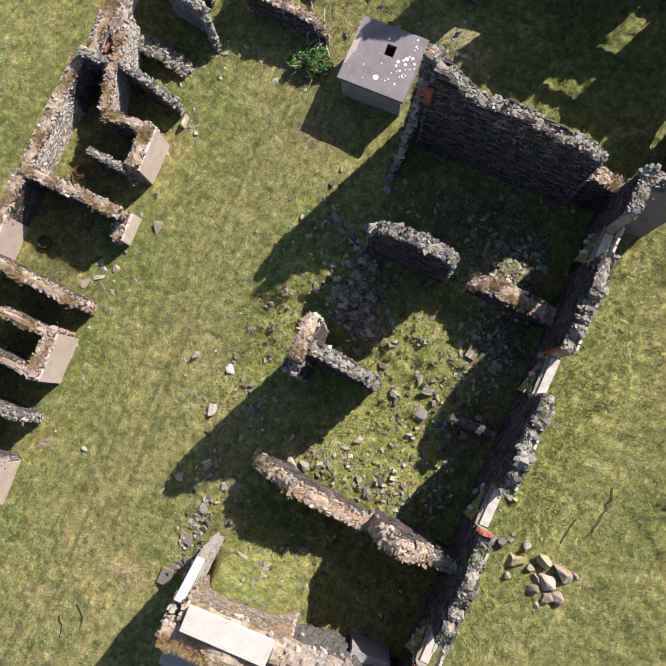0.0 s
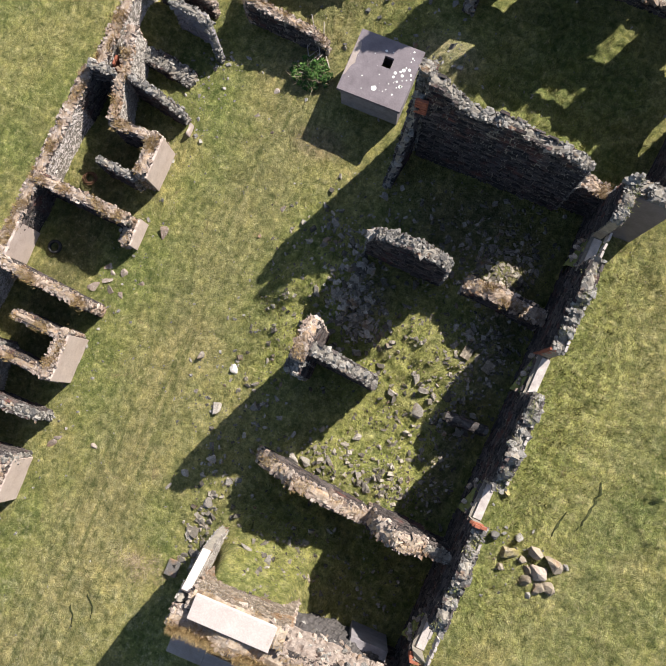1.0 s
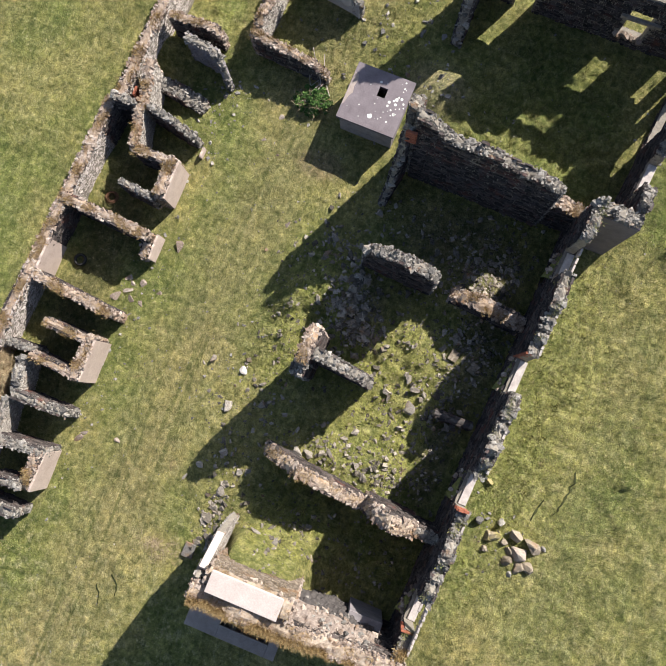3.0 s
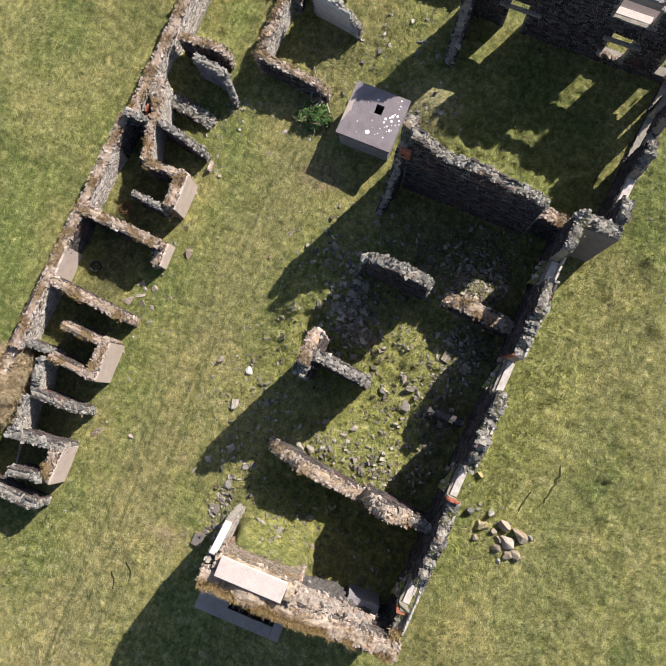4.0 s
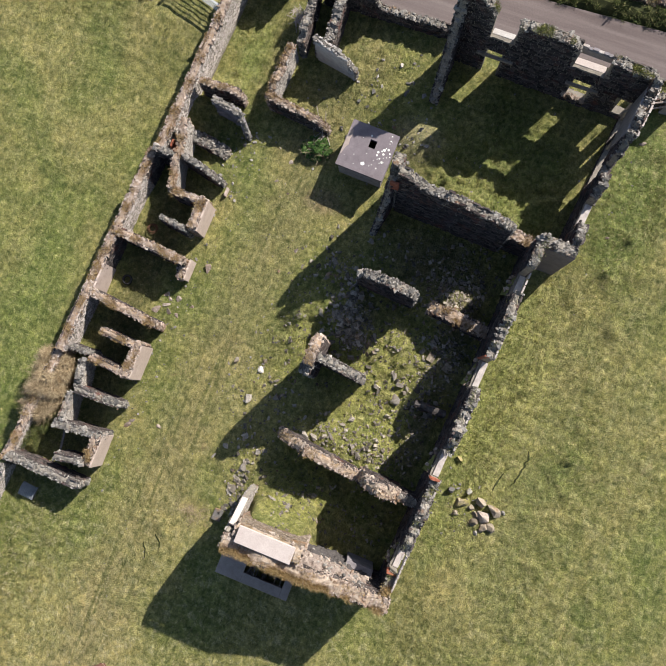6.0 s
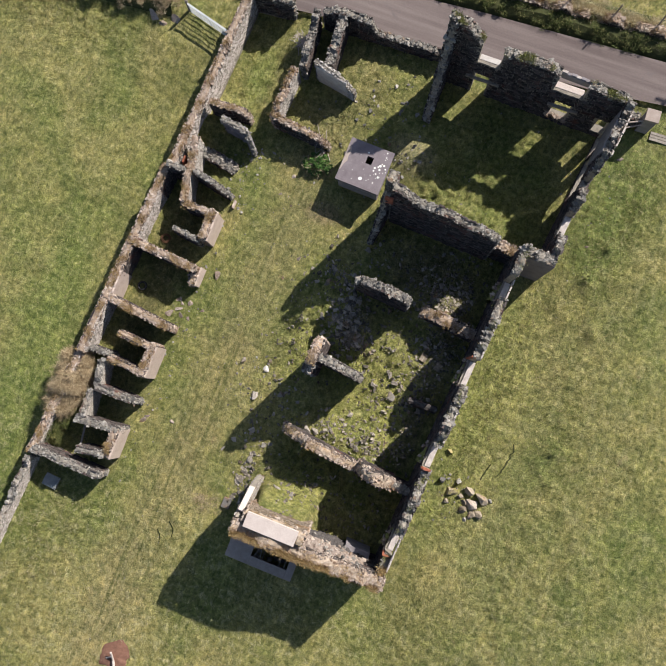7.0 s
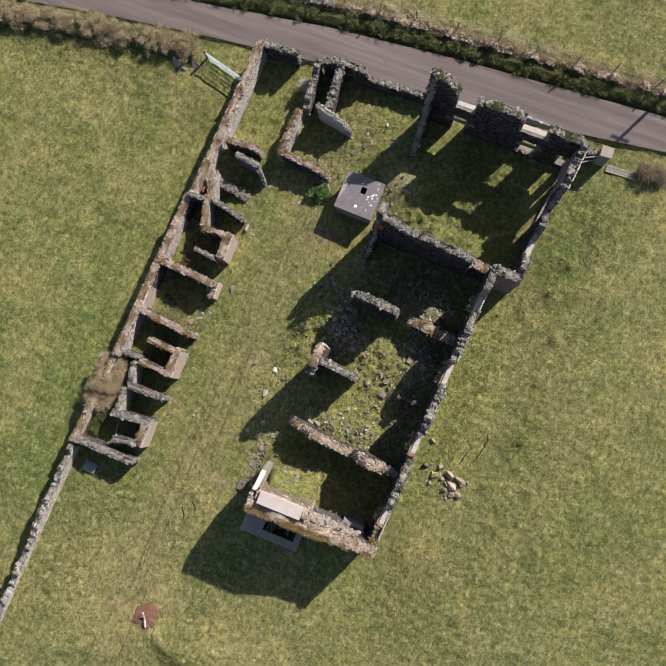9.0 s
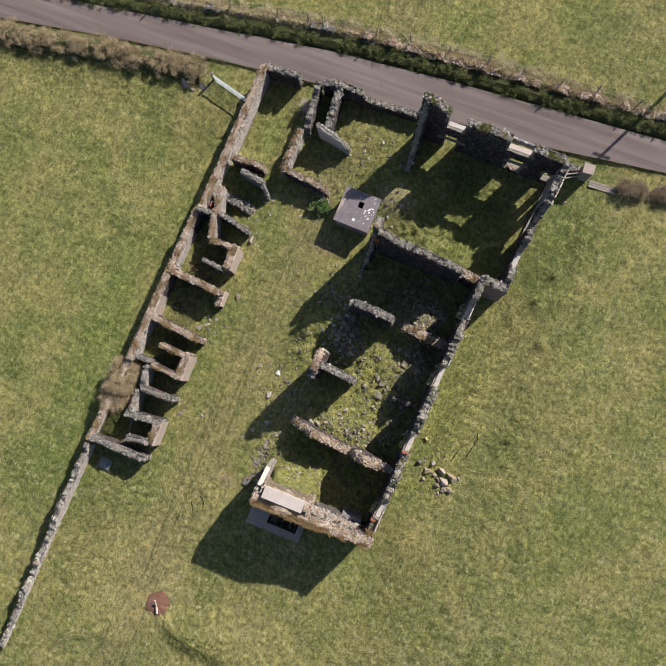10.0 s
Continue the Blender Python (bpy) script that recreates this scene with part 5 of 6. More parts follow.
# ---- tyre, trough, red patch ----
def tyre(x, y):
    bm = bmesh.new()
    prof = [(0.2, 0.04), (0.22, 0.0), (0.28, -0.01), (0.32, 0.03), (0.33, 0.09), (0.32, 0.15), (0.28, 0.19), (0.22, 0.18), (0.2, 0.14), (0.23, 0.13), (0.23, 0.05)]
    n = 32
    rings = [[bm.verts.new((r * math.cos(a), r * math.sin(a), z)) for r, z in prof] for a in [2 * math.pi * i / n for i in range(n)]]
    for i in range(n):
        p, q = rings[i], rings[(i + 1) % n]
        for k in range(len(prof)):
            l = (k + 1) % len(prof)
            bm.faces.new([p[k], q[k], q[l], p[l]])
    for f in bm.faces:
        f.smooth = True
    bmesh.ops.recalc_face_normals(bm, faces=bm.faces[:])
    ob = tagged(part("tyre", bm, M_RUBBER), "old black car tyre lying flat in a pen", "tyre")
    ob.location = (x, y, hill(x, y) + 0.01)


tyre(-18.9, 1.15)


def wire_coil(x, y, z):
    """A loose coil of rusty fencing wire."""
    bm = bmesh.new()
    r = random.Random(9)
    for k in range(7):
        m = pose(x + r.uniform(-0.05, 0.05), y + r.uniform(-0.05, 0.05), z + 0.05 + 0.03 * k, r.uniform(-12, 12), r.uniform(-12, 12))
        rad = r.uniform(0.22, 0.34)
        pts = [m @ Vector((rad * math.cos(a), rad * math.sin(a), 0)) for a in [2 * math.pi * i / 18 for i in range(18)]]
        for p, q in zip(pts, pts[1:] + pts[:1]):
            rod(bm, p, q, 0.014, 5)
    tagged(part("wire_coil", bm, M_BRICKD), "loose coil of rusty wire in a pen", "wire")


wire_coil(-18.6, 4.75, hill(-18.6, 4.75) + 0.04)
bm = bmesh.new()
box_bm(bm, -0.07, 0.07, -0.85, 0.85, 0.0, 0.05, 0.006, pose(-18.75, -9.75, 0.12, 4, 0, 8))
tagged(part("old_plank", bevelled(bm, 0.008, 1), M_TIMBER), "bleached old plank lying in a pen", "plank")


def trough():
    """A sheet of corrugated iron lying bent over a frame."""
    bm = bmesh.new()
    n, w = 60, 6
    rows_v = []
    for j in range(w + 1):
        row = []
        for i in range(n + 1):
            x = -0.5 + i / n
            row.append(bm.verts.new((x, -0.42 + 0.84 * j / w, 0.35 + 0.025 * math.sin(i / n * 2 * math.pi * 9) - 0.12 * ((j / w - 0.5) * 2) ** 2)))
        rows_v.append(row)
    for r0, r1 in zip(rows_v, rows_v[1:]):
        for i in range(n):
            bm.faces.new([r0[i], r0[i + 1], r1[i + 1], r1[i]])
    bmesh.ops.solidify(bm, geom=bm.faces[:], thickness=0.012)
    root = tagged(new("iron_cover"), "bent grey corrugated iron cover beside the sties", "iron sheet")
    root.matrix_world = pose(-19.55, -13.2, 0, 0, 0, -4)
    part("sheet", bm, M_METAL, root)
    for x in (-0.4, 0.4):
        part("bearer", bevelled_box(x - 0.06, x + 0.06, -0.4, 0.4, -0.1, 0.24, 0.01), M_TIMBER, root)


trough()


def earth_patch(x, y, r, mat, name, label):
    bm = bmesh.new()
    n = 60
    c = bm.verts.new((x, y, hill(x, y) + 0.12))
    ring1, ring2 = [], []
    for i in range(n):
        a = 2 * math.pi * i / n
        k = r * (1 + 0.3 * noise.noise(Vector((math.cos(a) * 2, math.sin(a) * 2, x))) + 0.12 * noise.noise(Vector((math.cos(a) * 5, math.sin(a) * 5, x))))
        for f, ring, dz in ((0.6, ring1, 0.1), (1.0, ring2, -0.04)):
            px, py = x + k * f * math.cos(a), y + k * f * math.sin(a)
            ring.append(bm.verts.new((px, py, hill(px, py) + dz)))
    for i in range(n):
        j = (i + 1) % n
        bm.faces.new([c, ring1[i], ring1[j]])
        bm.faces.new([ring1[i], ring2[i], ring2[j], ring1[j]])
    for f in bm.faces:
        f.smooth = True
    return tagged(part(name, bm, mat), label, "earth", kind="structure")


earth_patch(-11.3, -22.1, 1.1, M_RED, "red_earth", "patch of trampled red-brown earth in the grass")
bm = bmesh.new()
rod(bm, (-11.2, -22.3, 0.1), (-11.45, -21.7, 0.55), 0.07)
rod(bm, (-11.2, -22.3, 0.12), (-10.95, -22.75, 0.16), 0.09)
rod(bm, (-11.35, -22.1, 0.12), (-11.7, -22.3, 0.14), 0.05)
tagged(part("broken_post", bm, M_CONCW), "pale broken post lying on red earth", "post")


# narrow cracks in slipped turf: thin dark ribbons stand in for their shade
def crack_shade(pts, wide):
    verts, faces = [], []
    n = (len(pts) - 1) * 8
    for i in range(n + 1):
        k = min(i // 8, len(pts) - 2)
        g = i / 8 - k
        x = pts[k][0] * (1 - g) + pts[k + 1][0] * g + 0.1 * noise.noise(Vector((i * 0.3, pts[0][0], 0)))
        y = pts[k][1] * (1 - g) + pts[k + 1][1] * g
        w = wide * math.sin(math.pi * (i + 0.4) / (n + 0.8)) ** 0.5 * (0.7 + 0.9 * abs(noise.noise(Vector((i * 0.47, 3, pts[0][1])))))
        for o in (-1, 0, 1):
            q = x + o * w
            verts.append((q, y + 0.03 * o, hill(q, y) + (0.03 if o else 0.045)))
    for i in range(n):
        for e in (0, 1):
            faces.append((3 * i + e, 3 * i + e + 1, 3 * i + e + 4, 3 * i + e + 3))
    tagged(part("crack_shade", pydata("crack_shade", verts, faces), M_SOIL), "narrow dark ribbon for the shade in a turf crack", "earth", kind="structure")


crack_shade([(8.05, 0.3), (8.2, -0.2), (8.1, -0.8), (7.95, -1.5), (7.75, -2.1)], 0.07)
crack_shade([(7.1, -1.5), (6.95, -2.1), (6.78, -2.8)], 0.055)
crack_shade([(-11.7, -13.4), (-11.5, -13.8), (-11.2, -14.2)], 0.03)
crack_shade([(-11.2, -12.7), (-10.8, -13.1), (-10.6, -13.6)], 0.03)


# broken whitewashed render along the outer edge of the house walls
def edging(label, a, b, z, n, seed):
    r = random.Random(seed)
    root = tagged(new("render_edging"), label, "render", "render edgings")
    A, B = Vector((*a, z)), Vector((*b, z))
    turn = math.degrees(math.atan2(B.y - A.y, B.x - A.x))
    for i in range(n):
        if r.random() < 0.2:
            continue
        f = (i + 0.5) / n
        p = A.lerp(B, f)
        L = (B - A).length / n * r.uniform(0.6, 1.05)
        bm = bmesh.new()
        box_bm(bm, -L / 2, L / 2, -0.05, 0.05, -0.5, r.uniform(-0.05, 0.08), 0.012)
        bevelled(bm, 0.01, 1)
        o = part("render_piece", bm, M_LIMED, root)
        o.matrix_basis = pose(p.x, p.y, p.z, 0, 0, turn)


def broken_lintel():
    """A pale cracked lintel over the outer side of the upper window, with broken bricks left standing on it."""
    root = tagged(new("window_lintel"), "pale cracked lintel with broken render stumps", "lintel")
    root.matrix_world = pose(3.05, 22.02, 5.3, 0, 0, -1.2)
    part("beam", bevelled_box(-1.12, 1.12, -0.1, 0.1, -0.2, 0.3, 0.02), M_CONC, root)
    r = random.Random(2)
    for i in range(7):
        w = r.uniform(0.1, 0.17)
        o = part("render_stump", bevelled_box(-w, w, -0.075, 0.09, 0.3, 0.36 + r.uniform(0, 0.14), 0.015), M_PLASTER if i % 3 else M_LIMED, root)
        o.location = (-0.9 + i * 0.3, 0, 0)


broken_lintel()
# pinkish broken masonry on the sill of the lower house window
r_s = random.Random(12)
for i in range(9):
    tagged(lay_stone(None, r_s, 2.4 + i * 0.15, 21.5 + r_s.uniform(-0.12, 0.15), 0.82 + r_s.uniform(-0.02, 0.1), r_s.uniform(0.22, 0.36), M_WARM, 20, "sill_stone", flat=0.6),
           "pinkish broken stone on the lower window sill", "stone", "stones on the window sill")
edging("broken pale render at the house corner", (6.42, 18.2), (6.7, 21.2), 5.75, 11, 2)
edging("broken pale render on the range wall", (3.1, -3.0), (3.2, -1.5), 3.05, 5, 3)
edging("broken pale render on the range wall", (2.8, -9.0), (2.9, -7.3), 3.05, 5, 4)
edging("broken pale render on the range wall", (3.72, 7.0), (3.9, 9.6), 3.9, 6, 5)

edging("broken limewashed render along the outer edge of the range", (2.74, -9.4), (3.08, -3.4), 4.98, 24, 6)
edging("broken limewashed render along the outer edge of the range", (3.18, -1.3), (3.4, 2.2), 5.1, 15, 7)
edging("broken limewashed render along the outer edge of the range", (3.52, 4.2), (3.72, 7.6), 5.1, 14, 8)


# ---- fallen stones ----
def rock(x, y, size, mat=None, label="grey angular fallen stone on the grass", group="fallen stones", tilt=25, flat=0.6, sink=0.2):
    r = random.Random(int(x * 131 + y * 977))
    ob = lay_stone(None, r, x, y, hill(x, y) + size * (flat * 0.4 - sink), size, mat or M_SLATE, tilt, "fallen_stone", flat=flat)
    ob.data = ROCKS[r.randrange(10)].copy()
    ob.data.materials.append(mat or M_SLATE)
    return tagged(ob, label, "stone", group)


for x, y, s in [(-10.49, -1.01, 0.6), (-8.96, -2.96, 0.62), (-10.12, -2.62, 0.38), (-10.93, -1.43, 0.25), (-7.39, -2.33, 0.5), (-8.34, -5.18, 0.7),
                (-9.13, -6.19, 0.42), (-9.65, -6.98, 0.32), (-7.18, -5.79, 0.5), (-6.77, -5.57, 0.45), (-7.66, -7.05, 0.6), (-5.99, -5.99, 0.34)]:
    rock(x, y, s)
for x, y, s in [(-3.3, -2.83, 0.52), (-3.41, -3.3, 0.57), (-2.62, -1.81, 0.42), (-2.69, -2.62, 0.36), (-1.91, -3.38, 0.6), (-1.37, -3.74, 0.5), (-1.52, -1.86, 0.25),
                (-1.04, -1.58, 0.36), (-0.56, -2.06, 0.36), (-0.69, -2.5, 0.4), (-0.61, -0.92, 0.42), (-0.58, 0.27, 0.66), (-0.53, 1.17, 0.5), (-1.06, 1.51, 0.6),
                (-1.68, 0.32, 0.42), (-4.86, -3.78, 0.66), (-5.61, -3.69, 0.38), (-4.31, -3.66, 0.47), (-3.6, -3.8, 0.38), (-5.27, -2.87, 0.42), (-6.58, -1.61, 0.28),
                (-7.69, -1.36, 0.38), (-5.24, 5.15, 0.75), (-5.73, 5.88, 0.47), (-4.77, 5.44, 0.38), (-4.76, 4.42, 0.47), (-3.68, 3.72, 0.3), (-2.17, -6.17, 0.4),
                (-4.2, -7.9, 0.47), (-5.2, -7.8, 0.57), (-3.05, -6.91, 0.42)]:
    rock(x, y, s, label="angular grey stone fallen among mossy rubble", group="stones inside the range")
rock(-8.9, -1.13, 0.6, M_WHITE, "bright white stone on the grass", "white stones", flat=0.8)
for x, y, s, m, lb in [(5.28, -4.1, 1.2, M_YELLOW, "boulder with yellow lichen beside the east wall"), (4.49, -3.61, 0.8, M_STONE, "pale boulder beside the east wall"),
                       (5.55, -3.33, 0.75, M_STONE, "pale boulder beside the east wall"), (6.39, -3.65, 1.1, M_BOULDER, "brown boulder in a heap"),
                       (5.97, -4.18, 0.6, M_BOULDER, "small tan boulder in a heap"), (6.42, -4.42, 0.65, M_BOULDER, "small tan boulder in a heap"),
                       (6.43, -4.85, 0.9, M_BOULDER, "tan boulder in a heap"), (6.93, -4.41, 1.2, M_WARM, "large pale boulder in a heap"),
                       (7.41, -3.83, 1.35, M_BOULDER, "large tan boulder in a heap"), (7.0, -5.0, 1.0, M_BOULDER, "tan boulder in a heap"),
                       (7.55, -4.85, 1.0, M_BOULDER, "tan boulder in a heap"), (7.85, -3.74, 0.45, M_STONE, "small grey boulder in a heap"),
                       (5.21, -4.73, 0.6, M_BOULDER, "flat mossy boulder beside the east wall"), (4.34, -1.68, 0.65, M_YELLOW, "stone with yellow lichen in the grass"),
                       (6.75, -5.45, 0.5, M_STONE, "small grey boulder in a heap")]:
    r = random.Random(int(x * 100))
    ob = new("boulder", BOULDERS[int(abs(x * 7 + y * 3)) % 8].copy())
    ob.data.materials.append(m)
    ob.matrix_world = pose(x, y, hill(x, y) + s * 0.12, r.uniform(-25, 25), r.uniform(-25, 25), r.uniform(0, 360)) @ Matrix.Diagonal((s * 0.86, s * 0.64, s * 0.75, 1))
    tagged(ob, lb, "boulder", "boulders east of the range")
for x, y, s in [(-15.18, 0.19, 0.42), (-16.5, 0.05, 0.48), (-15.99, 0.6, 0.36), (-15.96, 1.03, 0.4), (-15.38, 1.15, 0.36), (-14.46, 0.98, 0.25), (-15.7, 0.2, 0.4),
                (-16.2, 1.2, 0.3), (-12.03, 11.83, 0.28), (-12.4, 10.4, 0.18), (-11.45, 9.9, 0.18), (-9.63, 6.67, 0.25), (-15.4, -7.3, 0.4), (-15.2, -6.9, 0.3),
                (-14.3, 3.6, 0.5), (-24.0, 19.5, 0.9), (-25.6, 19.2, 0.8), (-24.8, 19.0, 0.7), (8.2, 20.6, 0.4), (8.1, 14.2, 0.35), (-13.5, -6.6, 0.25)]:
    rock(x, y, s * 1.3, M_WARM, "pale grey loose stone in the grass", "loose stones", flat=0.5)


def brick_slab(x, y, rot):
    root = tagged(new("brick_slab"), "fallen panel of brickwork lying on rubble", "brickwork", "fallen brickwork")
    root.matrix_world = pose(x, y, hill(x, y) + 0.08, 4, -3, rot) @ Matrix.Diagonal((0.8, 0.8, 1, 1))
    me = None
    for i in range(3):
        for j in range(5):
            bm = bmesh.new()
            box_bm(bm, -0.107, 0.107, -0.053, 0.053, 0, 0.08, 0.004)
            b = part("brick", bm, M_BOULDER, root)
            b.matrix_basis = pose((i - 1) * 0.22, (j - 2) * 0.11, random.uniform(0, 0.02))
    return root


brick_slab(0.58, 3.38, 80)
brick_slab(1.68, 3.13, 75)
tagged(slab("flagstone", -8.35, -7.8, -10.55, -9.85, 0.02, 0.16, M_STONE), "upright grey flagstone lying on the grass", "flagstone")


# rubble too small and too many to count
def rubble(name, label, zones, material, seed):
    rng = random.Random(seed)
    verts, faces = [], []
    for (cx, cy, rx, ry, n, s0, s1) in zones:
        for _ in range(n):
            x, y = rng.gauss(cx, rx), rng.gauss(cy, ry)
            s = s0 + (s1 - s0) * rng.random() ** 2.2
            z = hill(x, y) + s * 0.06
            m = pose(x, y, z, rng.uniform(-35, 35), rng.uniform(-35, 35), rng.uniform(0, 360))
            l, w, t = s * rng.uniform(0.8, 1.3), s * rng.uniform(0.5, 0.9), s * rng.uniform(0.2, 0.55)
            k = len(verts)
            for a, b, c in ((-1, -1, -1), (1, -1, -1), (1, 1, -1), (-1, 1, -1), (-1, -1, 1), (1, -1, 1), (1, 1, 1), (-1, 1, 1)):
                v = Vector((a * l / 2 * rng.uniform(0.25, 1), b * w / 2 * rng.uniform(0.25, 1), c * t / 2 * rng.uniform(0.6, 1)))
                verts.append(m @ v)
            for f in ((3, 2, 1, 0), (4, 5, 6, 7), (0, 1, 5, 4), (1, 2, 6, 5), (2, 3, 7, 6), (3, 0, 4, 7)):
                faces.append(tuple(k + i for i in f))
    return tagged(part(name, pydata(name, verts, faces), material), label, "rubble", kind="stuff")


rubble("rubble", "scattered dark slaty rubble over the floor of the range", [
    (-5.2, 4.2, 0.9, 1.4, 230, 0.12, 0.5), (-4.0, 3.0, 0.9, 0.9, 130, 0.12, 0.45), (-6.6, 6.4, 0.9, 0.9, 120, 0.1, 0.35), (0.4, 6.7, 0.8, 0.7, 150, 0.12, 0.4),
    (-1.0, 4.0, 1.6, 1.6, 220, 0.08, 0.3), (1.2, 2.6, 0.9, 1.6, 200, 0.1, 0.35), (-1.2, -0.6, 1.5, 1.8, 260, 0.07, 0.26), (0.8, -1.8, 0.8, 1.6, 220, 0.08, 0.32),
    (-3.0, -3.3, 1.6, 0.5, 160, 0.08, 0.3), (-0.6, -3.6, 0.8, 0.5, 110, 0.1, 0.36), (-7.6, -5.4, 0.8, 1.4, 110, 0.08, 0.35), (-7.0, -2.6, 0.9, 1.4, 70, 0.08, 0.3),
    (-8.9, -2.2, 0.9, 0.9, 60, 0.06, 0.22), (-7.6, -8.6, 0.35, 1.0, 70, 0.12, 0.5), (-4.2, -7.4, 1.2, 0.9, 150, 0.08, 0.36), (0.0, -7.2, 1.4, 1.2, 120, 0.08, 0.28),
    (-2.0, 8.6, 2.0, 1.2, 260, 0.08, 0.34), (1.2, 8.2, 0.9, 1.4, 240, 0.1, 0.4), (1.4, 4.2, 0.7, 0.8, 120, 0.1, 0.35), (-8.2, 4.2, 0.9, 1.4, 90, 0.08, 0.26), (-7.4, 1.6, 0.7, 0.8, 60, 0.08, 0.25)], M_SLATES, 11)
rubble("fallen_stones", "heaps of larger dark fallen slates between the cross walls", [
    (-4.6, 3.1, 0.6, 0.7, 130, 0.16, 0.6), (-5.2, 5.3, 0.25, 0.5, 22, 0.25, 0.75), (-6.7, 6.7, 0.8, 0.5, 34, 0.16, 0.5), (-0.5, 7.6, 1.2, 0.7, 45, 0.15, 0.45),
    (-0.5, 1.0, 0.9, 1.4, 14, 0.25, 0.5), (1.4, 1.6, 0.6, 1.0, 40, 0.15, 0.5), (-0.2, 4.4, 0.6, 0.5, 24, 0.15, 0.5), (-7.6, -1.4, 0.9, 1.2, 14, 0.2, 0.45),
    (-2.2, -2.2, 1.6, 0.7, 24, 0.15, 0.45)], M_SLATES, 31)
rubble("pebbles", "small pale stones scattered through the grass", [
    (-12, 0, 3, 9, 300, 0.04, 0.15), (-9.5, -1.5, 1.3, 1.8, 60, 0.06, 0.25), (-15.3, -1.5, 0.6, 4.5, 90, 0.05, 0.25), (-9, 9.5, 2.0, 2.0, 60, 0.04, 0.14), (-10, 16, 2, 2, 60, 0.06, 0.3), (-7.5, 18.0, 1.4, 1.6, 60, 0.1, 0.45), (0, 16, 3, 3, 70, 0.05, 0.2),
    (7.0, 14, 1.0, 3.0, 40, 0.06, 0.22), (5.0, -4.2, 1.2, 0.9, 60, 0.06, 0.25), (-15.2, 9.5, 0.7, 2.0, 60, 0.06, 0.28), (-15.0, 12.0, 0.6, 0.6, 30, 0.1, 0.35), (-15.8, 0.6, 0.7, 0.4, 8, 0.06, 0.15),
    (-7.0, 14.6, 0.6, 0.4, 30, 0.08, 0.3), (-4.9, 15.4, 0.6, 0.9, 45, 0.08, 0.35)], M_STONES2, 12)


# ---- grass, scrub and bushes ----
def blades(name, label, spots, material, seed, category="grass"):
    """Tufts of upright blades; spots: (x, y, z, radius, height, how many blades)."""
    rs = np.random.RandomState(seed)
    P = np.array([s[:3] for s in spots for _ in range(s[5])])
    R = np.array([s[3] for s in spots for _ in range(s[5])])
    Hh = np.array([s[4] for s in spots for _ in range(s[5])])
    n = len(P)
    a = rs.uniform(0, 2 * np.pi, n)
    r = R * np.sqrt(rs.uniform(0, 1, n))
    base = P + np.stack([r * np.cos(a), r * np.sin(a), np.zeros(n) - 0.02], 1)
    h = Hh * rs.uniform(0.5, 1.2, n)
    lean = rs.uniform(0.2, 0.9, n) * h
    b = a + rs.uniform(-0.9, 0.9, n)
    tip = base + np.stack([lean * np.cos(b), lean * np.sin(b), h], 1)
    w = np.clip(h * 0.065, 0.005, 0.02) * rs.uniform(0.7, 1.4, n)
    side = np.stack([-np.sin(b), np.cos(b), np.zeros(n)], 1) * w[:, None]
    V = np.concatenate([base - side, base + side, tip], 1).reshape(-1, 3)
    me = bpy.data.meshes.new(name)
    me.vertices.add(3 * n)
    me.vertices.foreach_set("co", V.astype(np.float32).ravel())
    me.loops.add(3 * n)
    me.loops.foreach_set("vertex_index", np.arange(3 * n, dtype=np.int32))
    me.polygons.add(n)
    me.polygons.foreach_set("loop_start", np.arange(0, 3 * n, 3, dtype=np.int32))
    me.polygons.foreach_set("loop_total", np.full(n, 3, dtype=np.int32))
    me.update(calc_edges=True)
    me.validate()
    return tagged(part(name, me, material), label, category, kind="stuff")


def blocked(x, y):
    """Where no grass grows: on the lane."""
    return interp(LANE_S, x) - 0.1 < y < interp(LANE_N, x) + 0.1


rg = random.Random(21)
spots_g, spots_s, spots_t = [], [], []
for _ in range(135000):
    x, y = rg.uniform(-46, 22), rg.uniform(-34, 42)
    if blocked(x, y):
        continue
    k = noise.noise(Vector((x * 0.35, y * 0.35, 5)))
    if rg.random() > 0.55 + k:
        continue
    (spots_s if rg.random() < 0.28 + 0.3 * noise.noise(Vector((x * 0.12, y * 0.12, 9))) else spots_g).append(
        (x, y, hill(x, y), rg.uniform(0.06, 0.16), rg.uniform(0.04, 0.1), rg.randint(4, 7)))
# rougher tufts on the rubble floor, along wall feet and on the eastern slope
for cx, cy, rx, ry, n in [(-1.5, 0, 2.2, 3.0, 1500), (-4.0, -7.2, 1.4, 1.0, 1500), (-7.2, 0.6, 0.8, 2.4, 500), (-8.0, 17.5, 1.8, 2.0, 500), (6.2, 2, 1.6, 7, 3500),
                          (9.5, -4, 3, 8, 2500), (8.5, 12, 2, 6, 700), (-6.5, -19, 3, 2.0, 500), (-15.3, 7, 0.5, 5, 350), (-2, 14, 2.5, 1.2, 400), (-17, 18, 0.8, 2.5, 350)]:
    for _ in range(n):
        x, y = rg.gauss(cx, rx), rg.gauss(cy, ry)
        (spots_s if rg.random() < 0.3 else spots_g).append((x, y, hill(x, y), rg.uniform(0.07, 0.2), rg.uniform(0.06, 0.16), rg.randint(4, 8)))
